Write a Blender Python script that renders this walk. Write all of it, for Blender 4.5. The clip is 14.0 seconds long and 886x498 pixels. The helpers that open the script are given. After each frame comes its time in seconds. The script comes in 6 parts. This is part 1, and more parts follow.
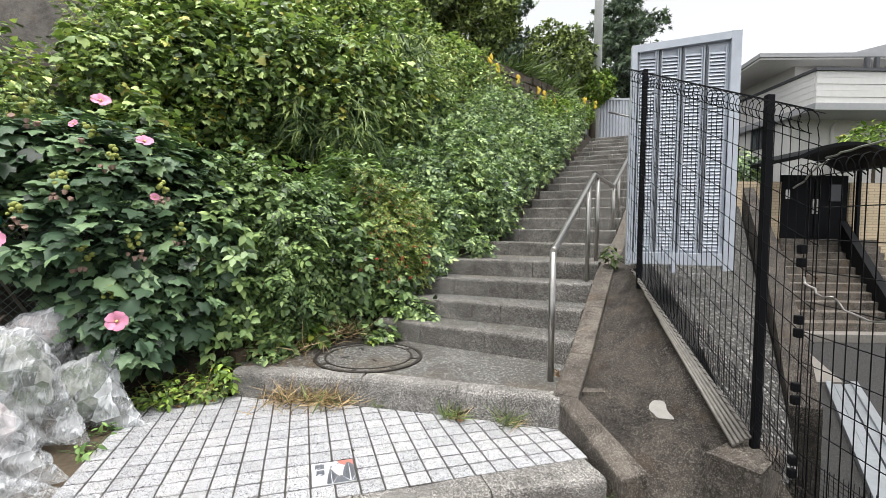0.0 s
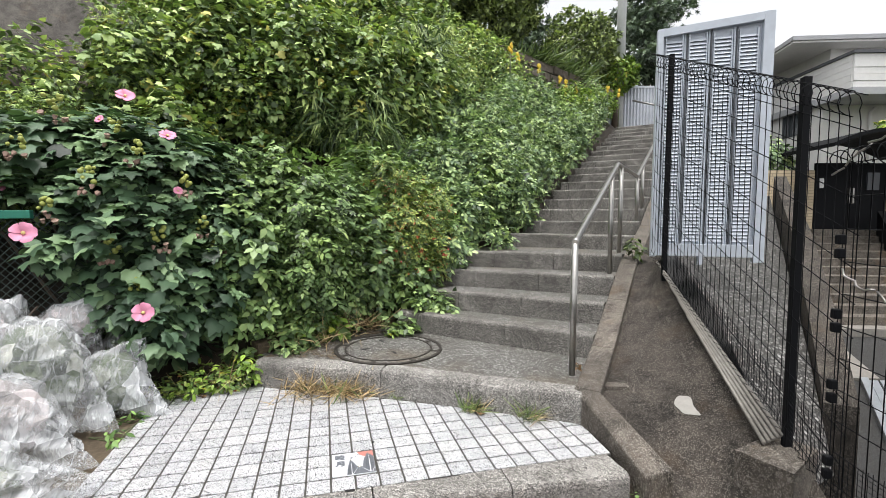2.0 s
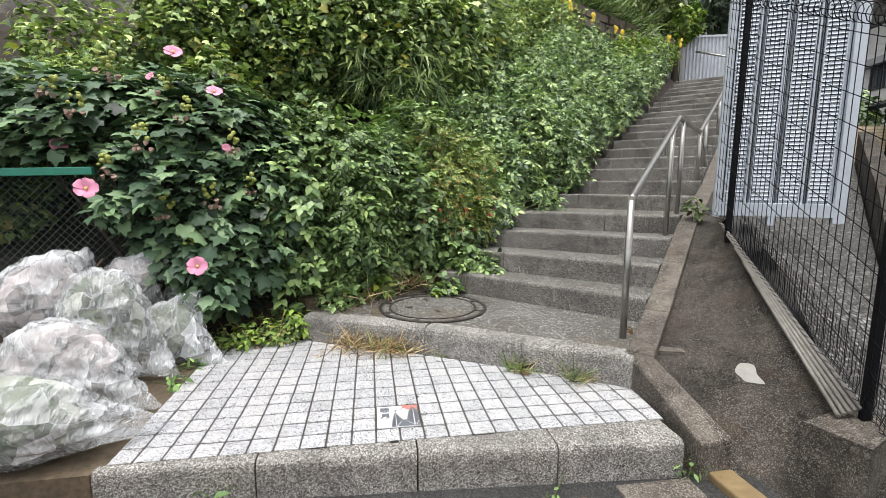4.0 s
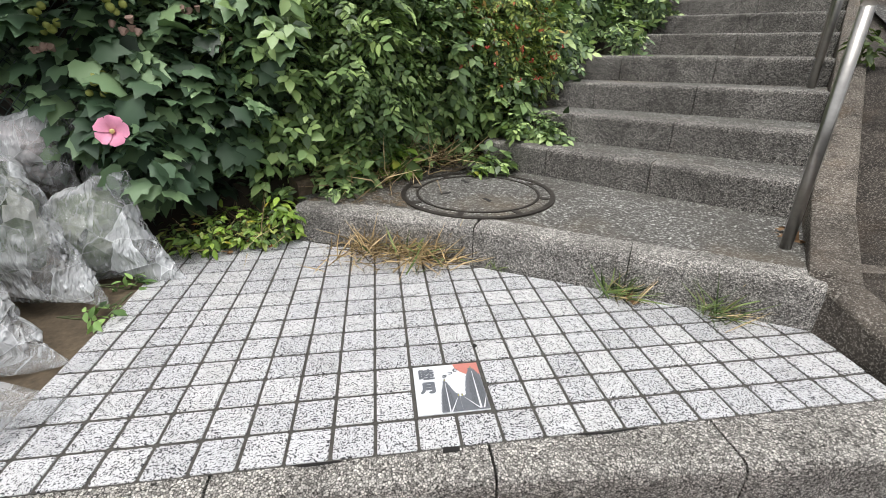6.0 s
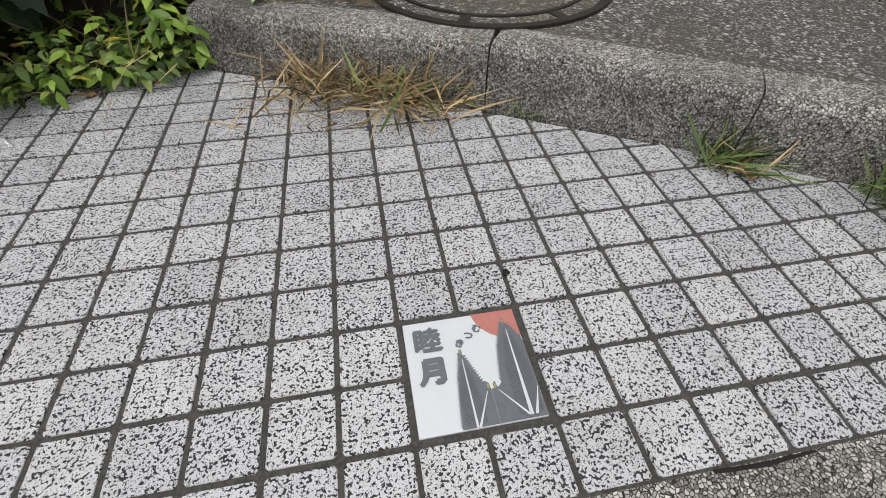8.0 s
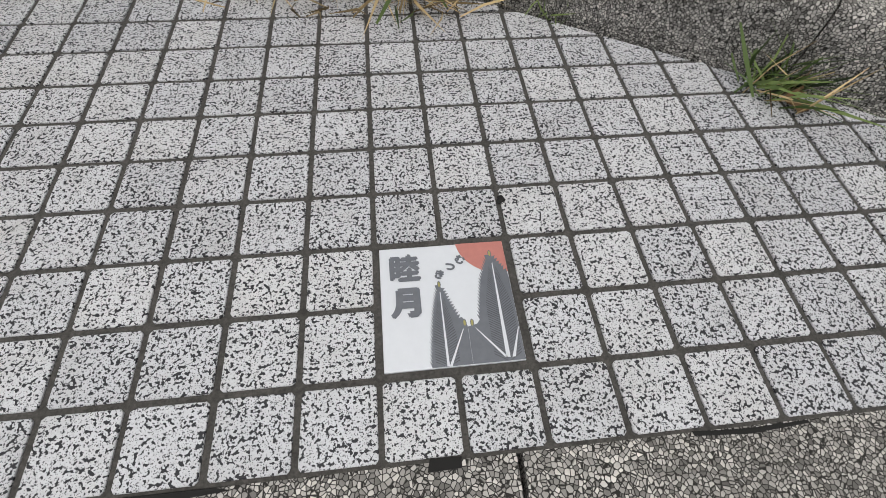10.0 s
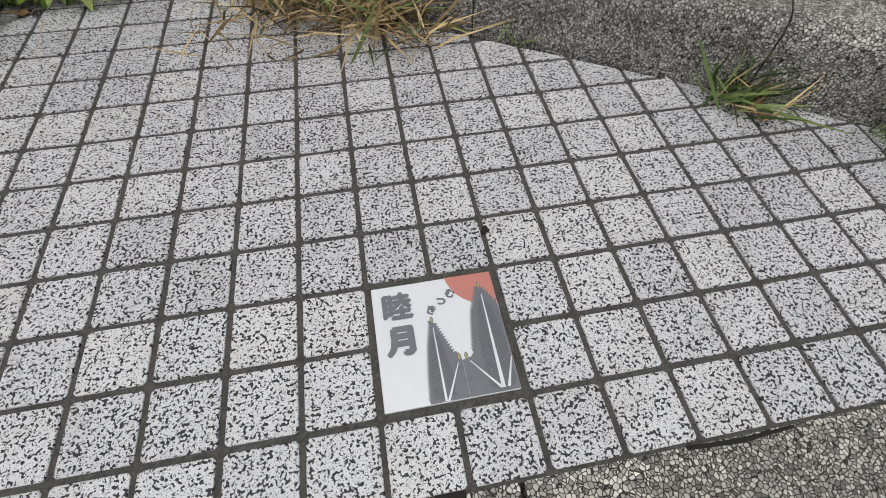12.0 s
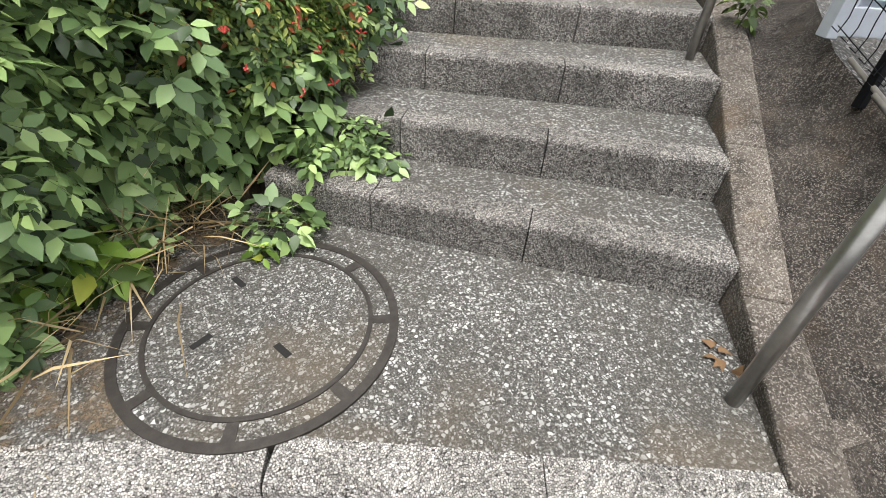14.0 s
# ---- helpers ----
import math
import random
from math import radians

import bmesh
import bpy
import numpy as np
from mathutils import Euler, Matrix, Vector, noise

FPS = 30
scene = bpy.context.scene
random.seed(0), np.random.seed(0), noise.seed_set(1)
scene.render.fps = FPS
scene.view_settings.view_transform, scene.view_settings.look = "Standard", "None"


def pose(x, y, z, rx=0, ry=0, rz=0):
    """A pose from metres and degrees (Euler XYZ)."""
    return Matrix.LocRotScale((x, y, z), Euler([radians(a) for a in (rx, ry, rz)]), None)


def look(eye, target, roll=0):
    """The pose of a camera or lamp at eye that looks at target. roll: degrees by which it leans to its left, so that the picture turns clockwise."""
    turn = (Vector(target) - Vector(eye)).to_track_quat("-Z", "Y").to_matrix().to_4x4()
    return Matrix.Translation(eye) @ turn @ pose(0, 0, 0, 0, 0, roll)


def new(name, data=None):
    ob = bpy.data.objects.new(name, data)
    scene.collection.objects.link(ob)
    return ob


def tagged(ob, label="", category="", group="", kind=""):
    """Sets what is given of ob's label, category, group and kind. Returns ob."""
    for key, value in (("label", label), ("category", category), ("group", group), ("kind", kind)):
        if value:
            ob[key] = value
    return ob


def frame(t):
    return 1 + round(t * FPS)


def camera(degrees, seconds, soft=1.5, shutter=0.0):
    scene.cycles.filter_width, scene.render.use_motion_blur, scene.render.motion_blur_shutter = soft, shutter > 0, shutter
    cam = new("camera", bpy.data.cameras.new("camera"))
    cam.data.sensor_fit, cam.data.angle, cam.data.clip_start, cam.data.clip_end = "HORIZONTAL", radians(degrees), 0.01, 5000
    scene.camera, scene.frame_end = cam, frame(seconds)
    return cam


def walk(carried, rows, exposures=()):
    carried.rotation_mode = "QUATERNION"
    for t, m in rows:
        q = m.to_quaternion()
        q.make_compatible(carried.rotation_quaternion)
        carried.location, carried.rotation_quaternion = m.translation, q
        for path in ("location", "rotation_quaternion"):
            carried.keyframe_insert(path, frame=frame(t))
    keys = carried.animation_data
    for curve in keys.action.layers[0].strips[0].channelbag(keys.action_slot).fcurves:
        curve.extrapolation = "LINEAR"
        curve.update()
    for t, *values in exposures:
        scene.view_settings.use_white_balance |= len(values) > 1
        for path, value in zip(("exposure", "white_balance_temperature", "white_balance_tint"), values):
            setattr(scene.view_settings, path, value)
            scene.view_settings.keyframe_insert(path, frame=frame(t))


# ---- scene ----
cam = camera(88.9, 14.0, soft=0.75)
PATH = [
    (0, (-0.035, -2.264, 1.165), (0.558, -0.356, 1.076), 0.7),
    (0.5, (-0.036, -2.255, 1.162), (0.539, -0.342, 1.065), 0.6),
    (1, (-0.038, -2.246, 1.163), (0.521, -0.329, 1.054), 0.6),
    (1.5, (-0.034, -2.245, 1.162), (0.502, -0.322, 1.046), 0.4),
    (2, (-0.023, -2.238, 1.16), (0.485, -0.308, 1.037), 0.4),
    (2.5, (-0.02, -2.24, 1.162), (0.461, -0.303, 1.026), 0.3),
    (2.7, (-0.015, -2.244, 1.154), (0.448, -0.303, 1.012), 0.4),
    (4.8, (-0.021, -1.894, 1.045), (0.254, 0.039, 0.611), 0.3),
    (5, (-0.064, -1.752, 1.024), (0.212, 0.169, 0.542), 0.4),
    (5.5, (-0.105, -1.449, 0.997), (0.16, 0.424, 0.349), 0.3),
    (6, (-0.061, -1.124, 0.903), (0.193, 0.683, 0.084), 0.2),
    (6.5, (-0.039, -0.835, 0.839), (0.229, 0.864, -0.182), 0.3),
    (7, (-0.072, -0.597, 0.749), (0.212, 0.973, -0.457), 0.3),
    (7.5, (-0.05, -0.51, 0.708), (0.242, 0.94, -0.638), 0.6),
    (8, (-0.013, -0.452, 0.671), (0.25, 0.887, -0.791), 0.6),
    (8.5, (0.026, -0.413, 0.644), (0.254, 0.829, -0.906), 1.5),
    (9, (0.043, -0.399, 0.624), (0.247, 0.766, -0.989), 3.1),
    (11.5, (0.037, -0.383, 0.615), (0.188, 0.585, -1.128), 3.5),
    (12, (0.048, -0.368, 0.658), (0.268, 0.702, -1.017), 1.2),
    (12.5, (0.116, -0.331, 0.812), (0.454, 0.859, -0.759), 1.4),
    (13, (0.2, -0.268, 0.993), (0.699, 0.995, -0.475), 1.8),
    (13.5, (0.269, -0.086, 1.035), (0.98, 1.23, -0.292), 3.2),
    (14, (0.409, 0.117, 1.244), (1.247, 1.443, 0.003), 3.8),
]
EXPOSURE = [(0, 0.6), (2.7, 0.6), (5, 0.52), (6, 0.28), (7, -0.18), (8, -0.42), (9, -0.52), (11.5, -0.5), (12.5, -0.48), (13, -0.32), (13.5, 0.14), (14, 0.74)]
walk(cam, [(t, look(eye, target, roll)) for t, eye, target, roll in PATH], EXPOSURE)

# ---------- light ----------
world = bpy.data.worlds.new("overcast_sky")
scene.world = world
world.use_nodes = True
wn, wl = world.node_tree.nodes, world.node_tree.links
sky = wn.new("ShaderNodeTexSky")
sky.sky_type = "NISHITA"
sky.sun_disc = False
sky.sun_elevation, sky.sun_rotation = radians(80), radians(205)
sky.dust_density, sky.air_density = 4.0, 1.0
hue = wn.new("ShaderNodeHueSaturation")
hue.inputs["Saturation"].default_value = 0.12
wl.new(sky.outputs[0], hue.inputs["Color"])
wl.new(hue.outputs[0], wn["Background"].inputs["Color"])
wn["Background"].inputs["Strength"].default_value = 0.2
sun_data = bpy.data.lights.new("sun", "SUN")
sun_data.energy, sun_data.angle, sun_data.color = 1.25, radians(30), (1.0, 0.97, 0.93)
sun = new("sun", sun_data)
sun.matrix_world = look((-1.0, -2.1, 14), (0, 0, 0))

# ---------- materials ----------


class Nodes:
    """Small builder for node materials."""

    def __init__(self, name, rough=0.8, metal=0.0, spec=0.5):
        self.m = bpy.data.materials.new(name)
        self.m.use_nodes = True
        self.t = self.m.node_tree
        self.b = self.t.nodes["Principled BSDF"]
        self.b.inputs["Roughness"].default_value = rough
        self.b.inputs["Metallic"].default_value = metal
        self.b.inputs["Specular IOR Level"].default_value = spec
        self.co = None

    def n(self, kind, **kw):
        node = self.t.nodes.new("ShaderNode" + kind)
        for k, v in kw.items():
            node.inputs[k].default_value = v
        return node

    def link(self, a, b):
        self.t.links.new(a, b)

    def coord(self, shift=False):
        if self.co is None:
            tc = self.n("TexCoord")
            self.co = tc.outputs["Object"]
            if shift:
                oi = self.n("ObjectInfo")
                mul = self.n("VectorMath")
                mul.operation = "SCALE"
                add = self.n("VectorMath")
                comb = self.n("CombineXYZ", Y=0.37, Z=0.21)
                self.link(oi.outputs["Random"], comb.inputs["X"])
                self.link(comb.outputs[0], mul.inputs[0])
                mul.inputs["Scale"].default_value = 37.0
                self.link(self.co, add.inputs[0])
                self.link(mul.outputs[0], add.inputs[1])
                self.co = add.outputs[0]
        return self.co

    def noise(self, scale, detail=4.0, rough=0.6):
        k = self.n("TexNoise", Scale=scale, Detail=detail, Roughness=rough)
        self.link(self.coord(), k.inputs["Vector"])
        return k.outputs["Fac"]

    def voronoi(self, scale, feature="F1", out="Distance", rnd=1.0):
        k = self.n("TexVoronoi", Scale=scale, Randomness=rnd)
        k.feature = feature
        self.link(self.coord(), k.inputs["Vector"])
        return k.outputs[out]

    def ramp(self, fac, *stops):
        k = self.n("ValToRGB")
        e = k.color_ramp.elements
        while len(e) < len(stops):
            e.new(0.5)
        for el, (p, c) in zip(e, stops):
            el.position = p
            el.color = (*c, 1) if len(c) == 3 else (c[0], c[0], c[0], 1)
        self.link(fac, k.inputs[0])
        return k.outputs[0]

    def mix(self, fac, a, b, mode="MIX"):
        k = self.n("Mix")
        k.data_type, k.blend_type = "RGBA", mode
        for sock, v in ((k.inputs[0], fac), (k.inputs[6], a), (k.inputs[7], b)):
            if isinstance(v, (int, float)):
                sock.default_value = v
            elif isinstance(v, tuple):
                sock.default_value = (*v, 1)
            else:
                self.link(v, sock)
        return k.outputs[2]

    def base(self, col):
        if isinstance(col, tuple):
            self.b.inputs["Base Color"].default_value = (*col, 1)
        else:
            self.link(col, self.b.inputs["Base Color"])
        return self

    def bump(self, fac, strength=0.4, dist=0.002):
        k = self.n("Bump", Strength=strength, Distance=dist)
        self.link(fac, k.inputs["Height"])
        if self.b.inputs["Normal"].is_linked:
            self.link(self.b.inputs["Normal"].links[0].from_socket, k.inputs["Normal"])
        self.link(k.outputs[0], self.b.inputs["Normal"])
        return self


def g3(v, tint=(1, 1, 1)):
    return tuple(v * t for t in tint)


def washed_stone(name, scale, dark, light, tint=(1.0, 0.97, 0.92), stain=0.5, shift=False, cover=0.12):
    """Concrete with exposed pebbles, dirty in broad blotches."""
    k = Nodes(name, 0.9, 0, 0.22)
    k.coord(shift)
    cell = k.voronoi(scale, out="Color")
    edge = k.voronoi(scale, "DISTANCE_TO_EDGE")
    val = k.n("SeparateColor")
    k.link(cell, val.inputs[0])
    peb = k.ramp(val.outputs[0], (0.0, g3(light * 0.22, tint)), (0.5, g3(light * 0.6, tint)), (1.0, g3(light, tint)))
    gap = k.ramp(edge, (cover * 0.4, (0.0,)), (cover, (1.0,)))
    col = k.mix(gap, g3(dark, tint), peb)
    dirt = k.ramp(k.noise(2.6, 6, 0.65), (0.42, (0.0,)), (0.68, (1.0,)))
    col = k.mix(k.ramp(k.noise(9, 5, 0.7), (0.42, (0.0,)), (0.78, (0.5,))), col, g3(dark * 1.3, (1.0, 0.93, 0.8)))
    dm = k.n("Math")
    dm.operation = "MULTIPLY"
    dm.inputs[1].default_value = stain
    k.link(dirt, dm.inputs[0])
    col = k.mix(dm.outputs[0], col, g3(dark * 0.8, (1.0, 0.92, 0.78)))
    k.base(col).bump(edge, 0.6, 0.003).bump(k.noise(30, 4), 0.3, 0.004)
    return k.m


def rough_paint(name, col, rough=0.5, metal=0.0, vary=0.25, scale=14.0, bump=0.1, shift=False):
    k = Nodes(name, rough, metal)
    k.coord(shift)
    a = k.ramp(k.noise(scale, 6, 0.65), (0.3, g3(1 - vary, col)), (0.7, col))
    c = k.mix(k.ramp(k.noise(scale * 0.13, 3), (0.4, (0.0,)), (0.75, (0.5,))), a, g3(1 - 1.4 * vary, col))
    k.base(c).bump(k.noise(scale * 6, 3), bump, 0.002)
    return k.m


def leaf_mat(name, dark, mid, light, rough=0.45, extra=None, dull=(1.0, 1.0, 1.0)):
    """Leaf paint that differs from leaf to leaf, with light let through."""
    k = Nodes(name, rough, 0, 0.4)
    geo = k.n("NewGeometry")
    dark, mid, light = [tuple(v * w * u for v, w in zip(c, (dull[0] * 1.12, dull[1], dull[2] * 1.05))) for c, u in zip((dark, mid, light), (0.32, 1.08, 1.7))]
    stops = [(0.0, dark), (0.45, mid), (0.93, light)]
    if extra:
        stops += [(0.955, extra), (1.0, extra)]
    col = k.ramp(geo.outputs["Random Per Island"], *stops)
    patch = k.ramp(k.noise(1.7, 3), (0.3, (0.68, 0.72, 0.72)), (0.7, (1.15, 1.12, 0.95)))
    col = k.mix(1.0, col, patch, "MULTIPLY")
    k.base(col)
    tr = k.n("BsdfTranslucent")
    k.link(k.mix(1.0, col, (0.9, 1.0, 0.5), "MULTIPLY"), tr.inputs["Color"])
    mx = k.n("MixShader", Fac=0.15)
    k.link(k.b.outputs[0], mx.inputs[1])
    k.link(tr.outputs[0], mx.inputs[2])
    k.link(mx.outputs[0], k.t.nodes["Material Output"].inputs["Surface"])
    return k.m


def tile_mat():
    """Matt white tile strewn with black flecks, coarse ones and fine grit."""
    k = Nodes("speckled_tile", 0.6)
    k.coord(True)
    oi = k.n("ObjectInfo")
    whole = k.ramp(oi.outputs["Random"], (0.0, (0.54, 0.545, 0.565)), (0.5, (0.59, 0.595, 0.615)), (1.0, (0.62, 0.62, 0.625)))
    whole = k.mix(k.ramp(k.noise(420, 3), (0.45, (0.0,)), (0.65, (0.4,))), whole, (0.40, 0.40, 0.41))
    whole = k.mix(k.ramp(k.noise(9, 4), (0.45, (0.0,)), (0.75, (0.35,))), whole, (0.36, 0.345, 0.32))
    more = k.n("MapRange")
    k.link(oi.outputs["Random"], more.inputs["Value"])
    more.inputs["To Min"].default_value, more.inputs["To Max"].default_value = 0.010, -0.010
    lift = k.n("Math")
    swarm = k.n("MapRange")
    k.link(k.noise(62, 2, 0.5), swarm.inputs["Value"])
    for sock, v in (("From Min", 0.3), ("From Max", 0.7), ("To Min", -0.06), ("To Max", 0.06)):
        swarm.inputs[sock].default_value = v
    both = k.n("Math")
    k.link(swarm.outputs[0], both.inputs[0])
    k.link(more.outputs[0], both.inputs[1])
    k.link(k.noise(205, 1.3, 0.5), lift.inputs[0])
    k.link(both.outputs[0], lift.inputs[1])
    fleck = k.ramp(lift.outputs[0], (0.568, (0.0,)), (0.582, (1.0,)))
    lift2 = k.n("Math")
    k.link(k.noise(520, 1.0, 0.5), lift2.inputs[0])
    k.link(more.outputs[0], lift2.inputs[1])
    grit = k.ramp(lift2.outputs[0], (0.61, (0.0,)), (0.63, (0.9,)))
    col = k.mix(grit, whole, (0.05, 0.05, 0.055))
    col = k.mix(fleck, col, (0.012, 0.0125, 0.016))
    k.base(col).bump(k.noise(260, 3), 0.25, 0.001)
    return k.m


def weathered(name, dark, mid, grit, stain):
    """Old trowelled concrete: pale grit, brown and black stains, fine cracks."""
    k = Nodes(name, 0.9, 0, 0.22)
    k.coord()
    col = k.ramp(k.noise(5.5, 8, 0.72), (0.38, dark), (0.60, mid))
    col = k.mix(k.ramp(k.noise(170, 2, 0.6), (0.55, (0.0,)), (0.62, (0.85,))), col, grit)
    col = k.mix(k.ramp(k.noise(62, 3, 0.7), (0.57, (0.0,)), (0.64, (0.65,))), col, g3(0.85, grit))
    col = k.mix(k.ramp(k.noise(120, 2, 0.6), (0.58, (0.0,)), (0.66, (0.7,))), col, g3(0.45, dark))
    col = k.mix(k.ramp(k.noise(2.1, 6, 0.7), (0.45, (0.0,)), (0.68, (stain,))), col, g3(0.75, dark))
    col = k.mix(k.ramp(k.noise(3.3, 5, 0.6), (0.55, (0.0,)), (0.75, (0.5,))), col, (mid[0] * 1.25, mid[1] * 0.98, mid[2] * 0.7))
    wave = k.n("TexNoise", Scale=4.0, Detail=4.0)
    k.link(k.coord(), wave.inputs["Vector"])
    warp = k.n("VectorMath")
    k.link(k.coord(), warp.inputs[0])
    sc = k.n("VectorMath")
    sc.operation = "SCALE"
    sc.inputs["Scale"].default_value = 0.35
    k.link(wave.outputs["Color"], sc.inputs[0])
    k.link(sc.outputs[0], warp.inputs[1])
    k.co = warp.outputs[0]
    crack = k.ramp(k.voronoi(0.9, "DISTANCE_TO_EDGE"), (0.0015, (0.5,)), (0.004, (0.0,)))
    col = k.mix(crack, col, g3(0.4, dark))
    k.base(col).bump(k.noise(160, 4), 0.6, 0.004).bump(k.noise(22, 5), 0.4, 0.008)
    return k.m


def tread_mat():
    """Worn concrete: fine grit with larger pale pebbles showing here and there, and earthy stains."""
    k = Nodes("tread_concrete", 0.9, 0, 0.22)
    k.coord()
    col = k.ramp(k.noise(190, 3, 0.7), (0.3, (0.028, 0.026, 0.024)), (0.5, (0.088, 0.084, 0.078)), (0.72, (0.28, 0.27, 0.25)))
    for scale, lo, tone in ((125, 0.58, 0.50), (78, 0.78, 0.66)):
        cell = k.n("SeparateColor")
        k.link(k.voronoi(scale, out="Color"), cell.inputs[0])
        edge = k.ramp(k.voronoi(scale, "DISTANCE_TO_EDGE"), (0.10, (0.0,)), (0.20, (1.0,)))
        pick = k.ramp(cell.outputs[0], (lo, (0.0,)), (lo + 0.03, (1.0,)))
        peb = k.ramp(cell.outputs[1], (0.0, (tone * 0.5, tone * 0.5, tone * 0.48)), (1.0, (tone, tone * 0.99, tone * 0.95)))
        col = k.mix(k.mix(1.0, edge, pick, "MULTIPLY"), col, peb)
    stain = k.ramp(k.noise(2.3, 6, 0.68), (0.44, (0.0,)), (0.72, (0.75,)))
    col = k.mix(stain, col, (0.085, 0.078, 0.066))
    col = k.mix(k.ramp(k.noise(1.3, 4, 0.6), (0.52, (0.0,)), (0.75, (0.6,))), col, (0.17, 0.13, 0.085))
    k.base(k.mix(1.0, col, (0.84, 0.84, 0.83), "MULTIPLY")).bump(k.voronoi(78, "DISTANCE_TO_EDGE"), 0.4, 0.003).bump(k.noise(120, 4), 0.4, 0.003)
    return k.m


M_TILE = tile_mat()
M_NOSE = washed_stone("nosing_stone", 150, 0.019, 0.60, (1.0, 0.945, 0.87), 0.55)
M_KERB = washed_stone("kerb_stone", 165, 0.027, 0.78, (1.0, 0.955, 0.89), 0.4)
M_TREAD = tread_mat()
M_WALL = weathered("stringer_concrete", (0.050, 0.043, 0.036), (0.140, 0.120, 0.100), (0.38, 0.35, 0.31), 0.7)
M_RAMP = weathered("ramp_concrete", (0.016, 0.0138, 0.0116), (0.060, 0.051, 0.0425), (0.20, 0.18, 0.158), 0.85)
M_GROUT = rough_paint("grout", (0.105, 0.098, 0.088), 0.9, vary=0.62, scale=190, bump=0.5)
M_SOIL = rough_paint("soil", (0.045, 0.034, 0.024), 0.95, vary=0.5, scale=18, bump=0.6)
M_KERBWET = rough_paint("mossy_edging", (0.135, 0.10, 0.062), 0.85, vary=0.6, scale=38, bump=0.6)
M_IRON = rough_paint("cast_iron", (0.075, 0.066, 0.058), 0.6, 0.6, 0.4, 40, 0.3)
M_STEEL = rough_paint("brushed_steel", (0.45, 0.435, 0.41), 0.3, 0.9, 0.25, 30, 0.05)
M_BLACK = rough_paint("black_coated_steel", (0.006, 0.0065, 0.008), 0.7, 0.0, 0.3, 30, 0.05)
M_BLACK.node_tree.nodes["Principled BSDF"].inputs["Specular IOR Level"].default_value = 0.15
M_PANEL = rough_paint("grey_painted_steel", (0.59, 0.635, 0.70), 0.45, 0.1, 0.2, 9, 0.05)
# dark steel of rails, bars and vents; on the screen ribs it paints shade
M_DARKGAP = rough_paint("dark_and_shaded_steel", (0.10, 0.105, 0.115), 0.5, 0.2, 0.2, 9, 0.05)
M_ASPHALT = washed_stone("asphalt", 120, 0.035, 0.085, (1, 1, 1), 0.3)
M_WHITE = rough_paint("white_render", (0.74, 0.73, 0.70), 0.75, 0, 0.12, 4, 0.05)
M_ROOF = rough_paint("grey_fascia", (0.42, 0.425, 0.44), 0.5, 0, 0.15, 6, 0.05)
M_POLE = rough_paint("pole_concrete", (0.60, 0.61, 0.61), 0.75, 0, 0.15, 10, 0.05)
M_GLAZE = rough_paint("white_glaze", (0.67, 0.69, 0.72), 0.3, 0, 0.05, 60, 0.02)
M_INKGREY = rough_paint("grey_glaze", (0.15, 0.16, 0.18), 0.35, 0, 0.2, 90, 0.02)
M_INKRED = rough_paint("coral_glaze", (0.52, 0.20, 0.165), 0.35, 0, 0.12, 90, 0.02)
M_ROCK = weathered("sprayed_concrete", (0.07, 0.065, 0.06), (0.17, 0.155, 0.14), (0.24, 0.22, 0.20), 0.6)
M_FIELDSTONE = rough_paint("field_stone", (0.17, 0.14, 0.115), 0.9, 0, 0.45, 12, 0.7, True)
M_BARK = rough_paint("bark", (0.10, 0.075, 0.055), 0.95, 0, 0.5, 30, 0.8)
M_STEM = rough_paint("green_stem", (0.10, 0.12, 0.05), 0.7, 0, 0.4, 30, 0.2)
M_HIB = leaf_mat("hibiscus_leaf", (0.046, 0.098, 0.052), (0.082, 0.162, 0.082), (0.135, 0.225, 0.105), 0.5, None, (1.0, 1.0, 1.12))
M_SHRUB = leaf_mat("shrub_leaf", (0.066, 0.135, 0.056), (0.140, 0.258, 0.095), (0.195, 0.31, 0.115), 0.4, None, (1.04, 1.0, 1.08))
M_NANDINA = leaf_mat("nandina_leaf", (0.068, 0.155, 0.072), (0.138, 0.29, 0.115), (0.255, 0.43, 0.16), 0.4, None, (1.2, 1.0, 1.25))
M_VINE = leaf_mat("vine_leaf", (0.085, 0.175, 0.052), (0.185, 0.345, 0.095), (0.35, 0.52, 0.15), 0.45, (0.50, 0.46, 0.12), (1.12, 1.0, 1.35))
M_BAMBOO = leaf_mat("bamboo_grass_leaf", (0.054, 0.124, 0.038), (0.112, 0.215, 0.062), (0.248, 0.363, 0.106), 0.45, None, (1.1, 1.0, 1.4))
M_HEDGE = leaf_mat("hedge_leaf", (0.062, 0.11, 0.042), (0.135, 0.205, 0.070), (0.25, 0.34, 0.12), 0.45)
M_PINE = leaf_mat("pine_needle", (0.034, 0.062, 0.042), (0.062, 0.105, 0.068), (0.105, 0.16, 0.105), 0.6)
M_GRASS = leaf_mat("green_grass", (0.046, 0.09, 0.03), (0.078, 0.14, 0.042), (0.135, 0.20, 0.072), 0.5)
M_STRAW = leaf_mat("dry_grass", (0.22, 0.165, 0.085), (0.33, 0.265, 0.145), (0.42, 0.36, 0.22), 0.6)
M_REDLEAF = leaf_mat("reddening_leaf", (0.070, 0.150, 0.045), (0.150, 0.270, 0.080), (0.27, 0.34, 0.10), 0.45, (0.42, 0.12, 0.05))
M_LIME = leaf_mat("lime_leaf", (0.075, 0.155, 0.026), (0.130, 0.250, 0.039), (0.215, 0.345, 0.062), 0.45, (0.429, 0.390, 0.065))
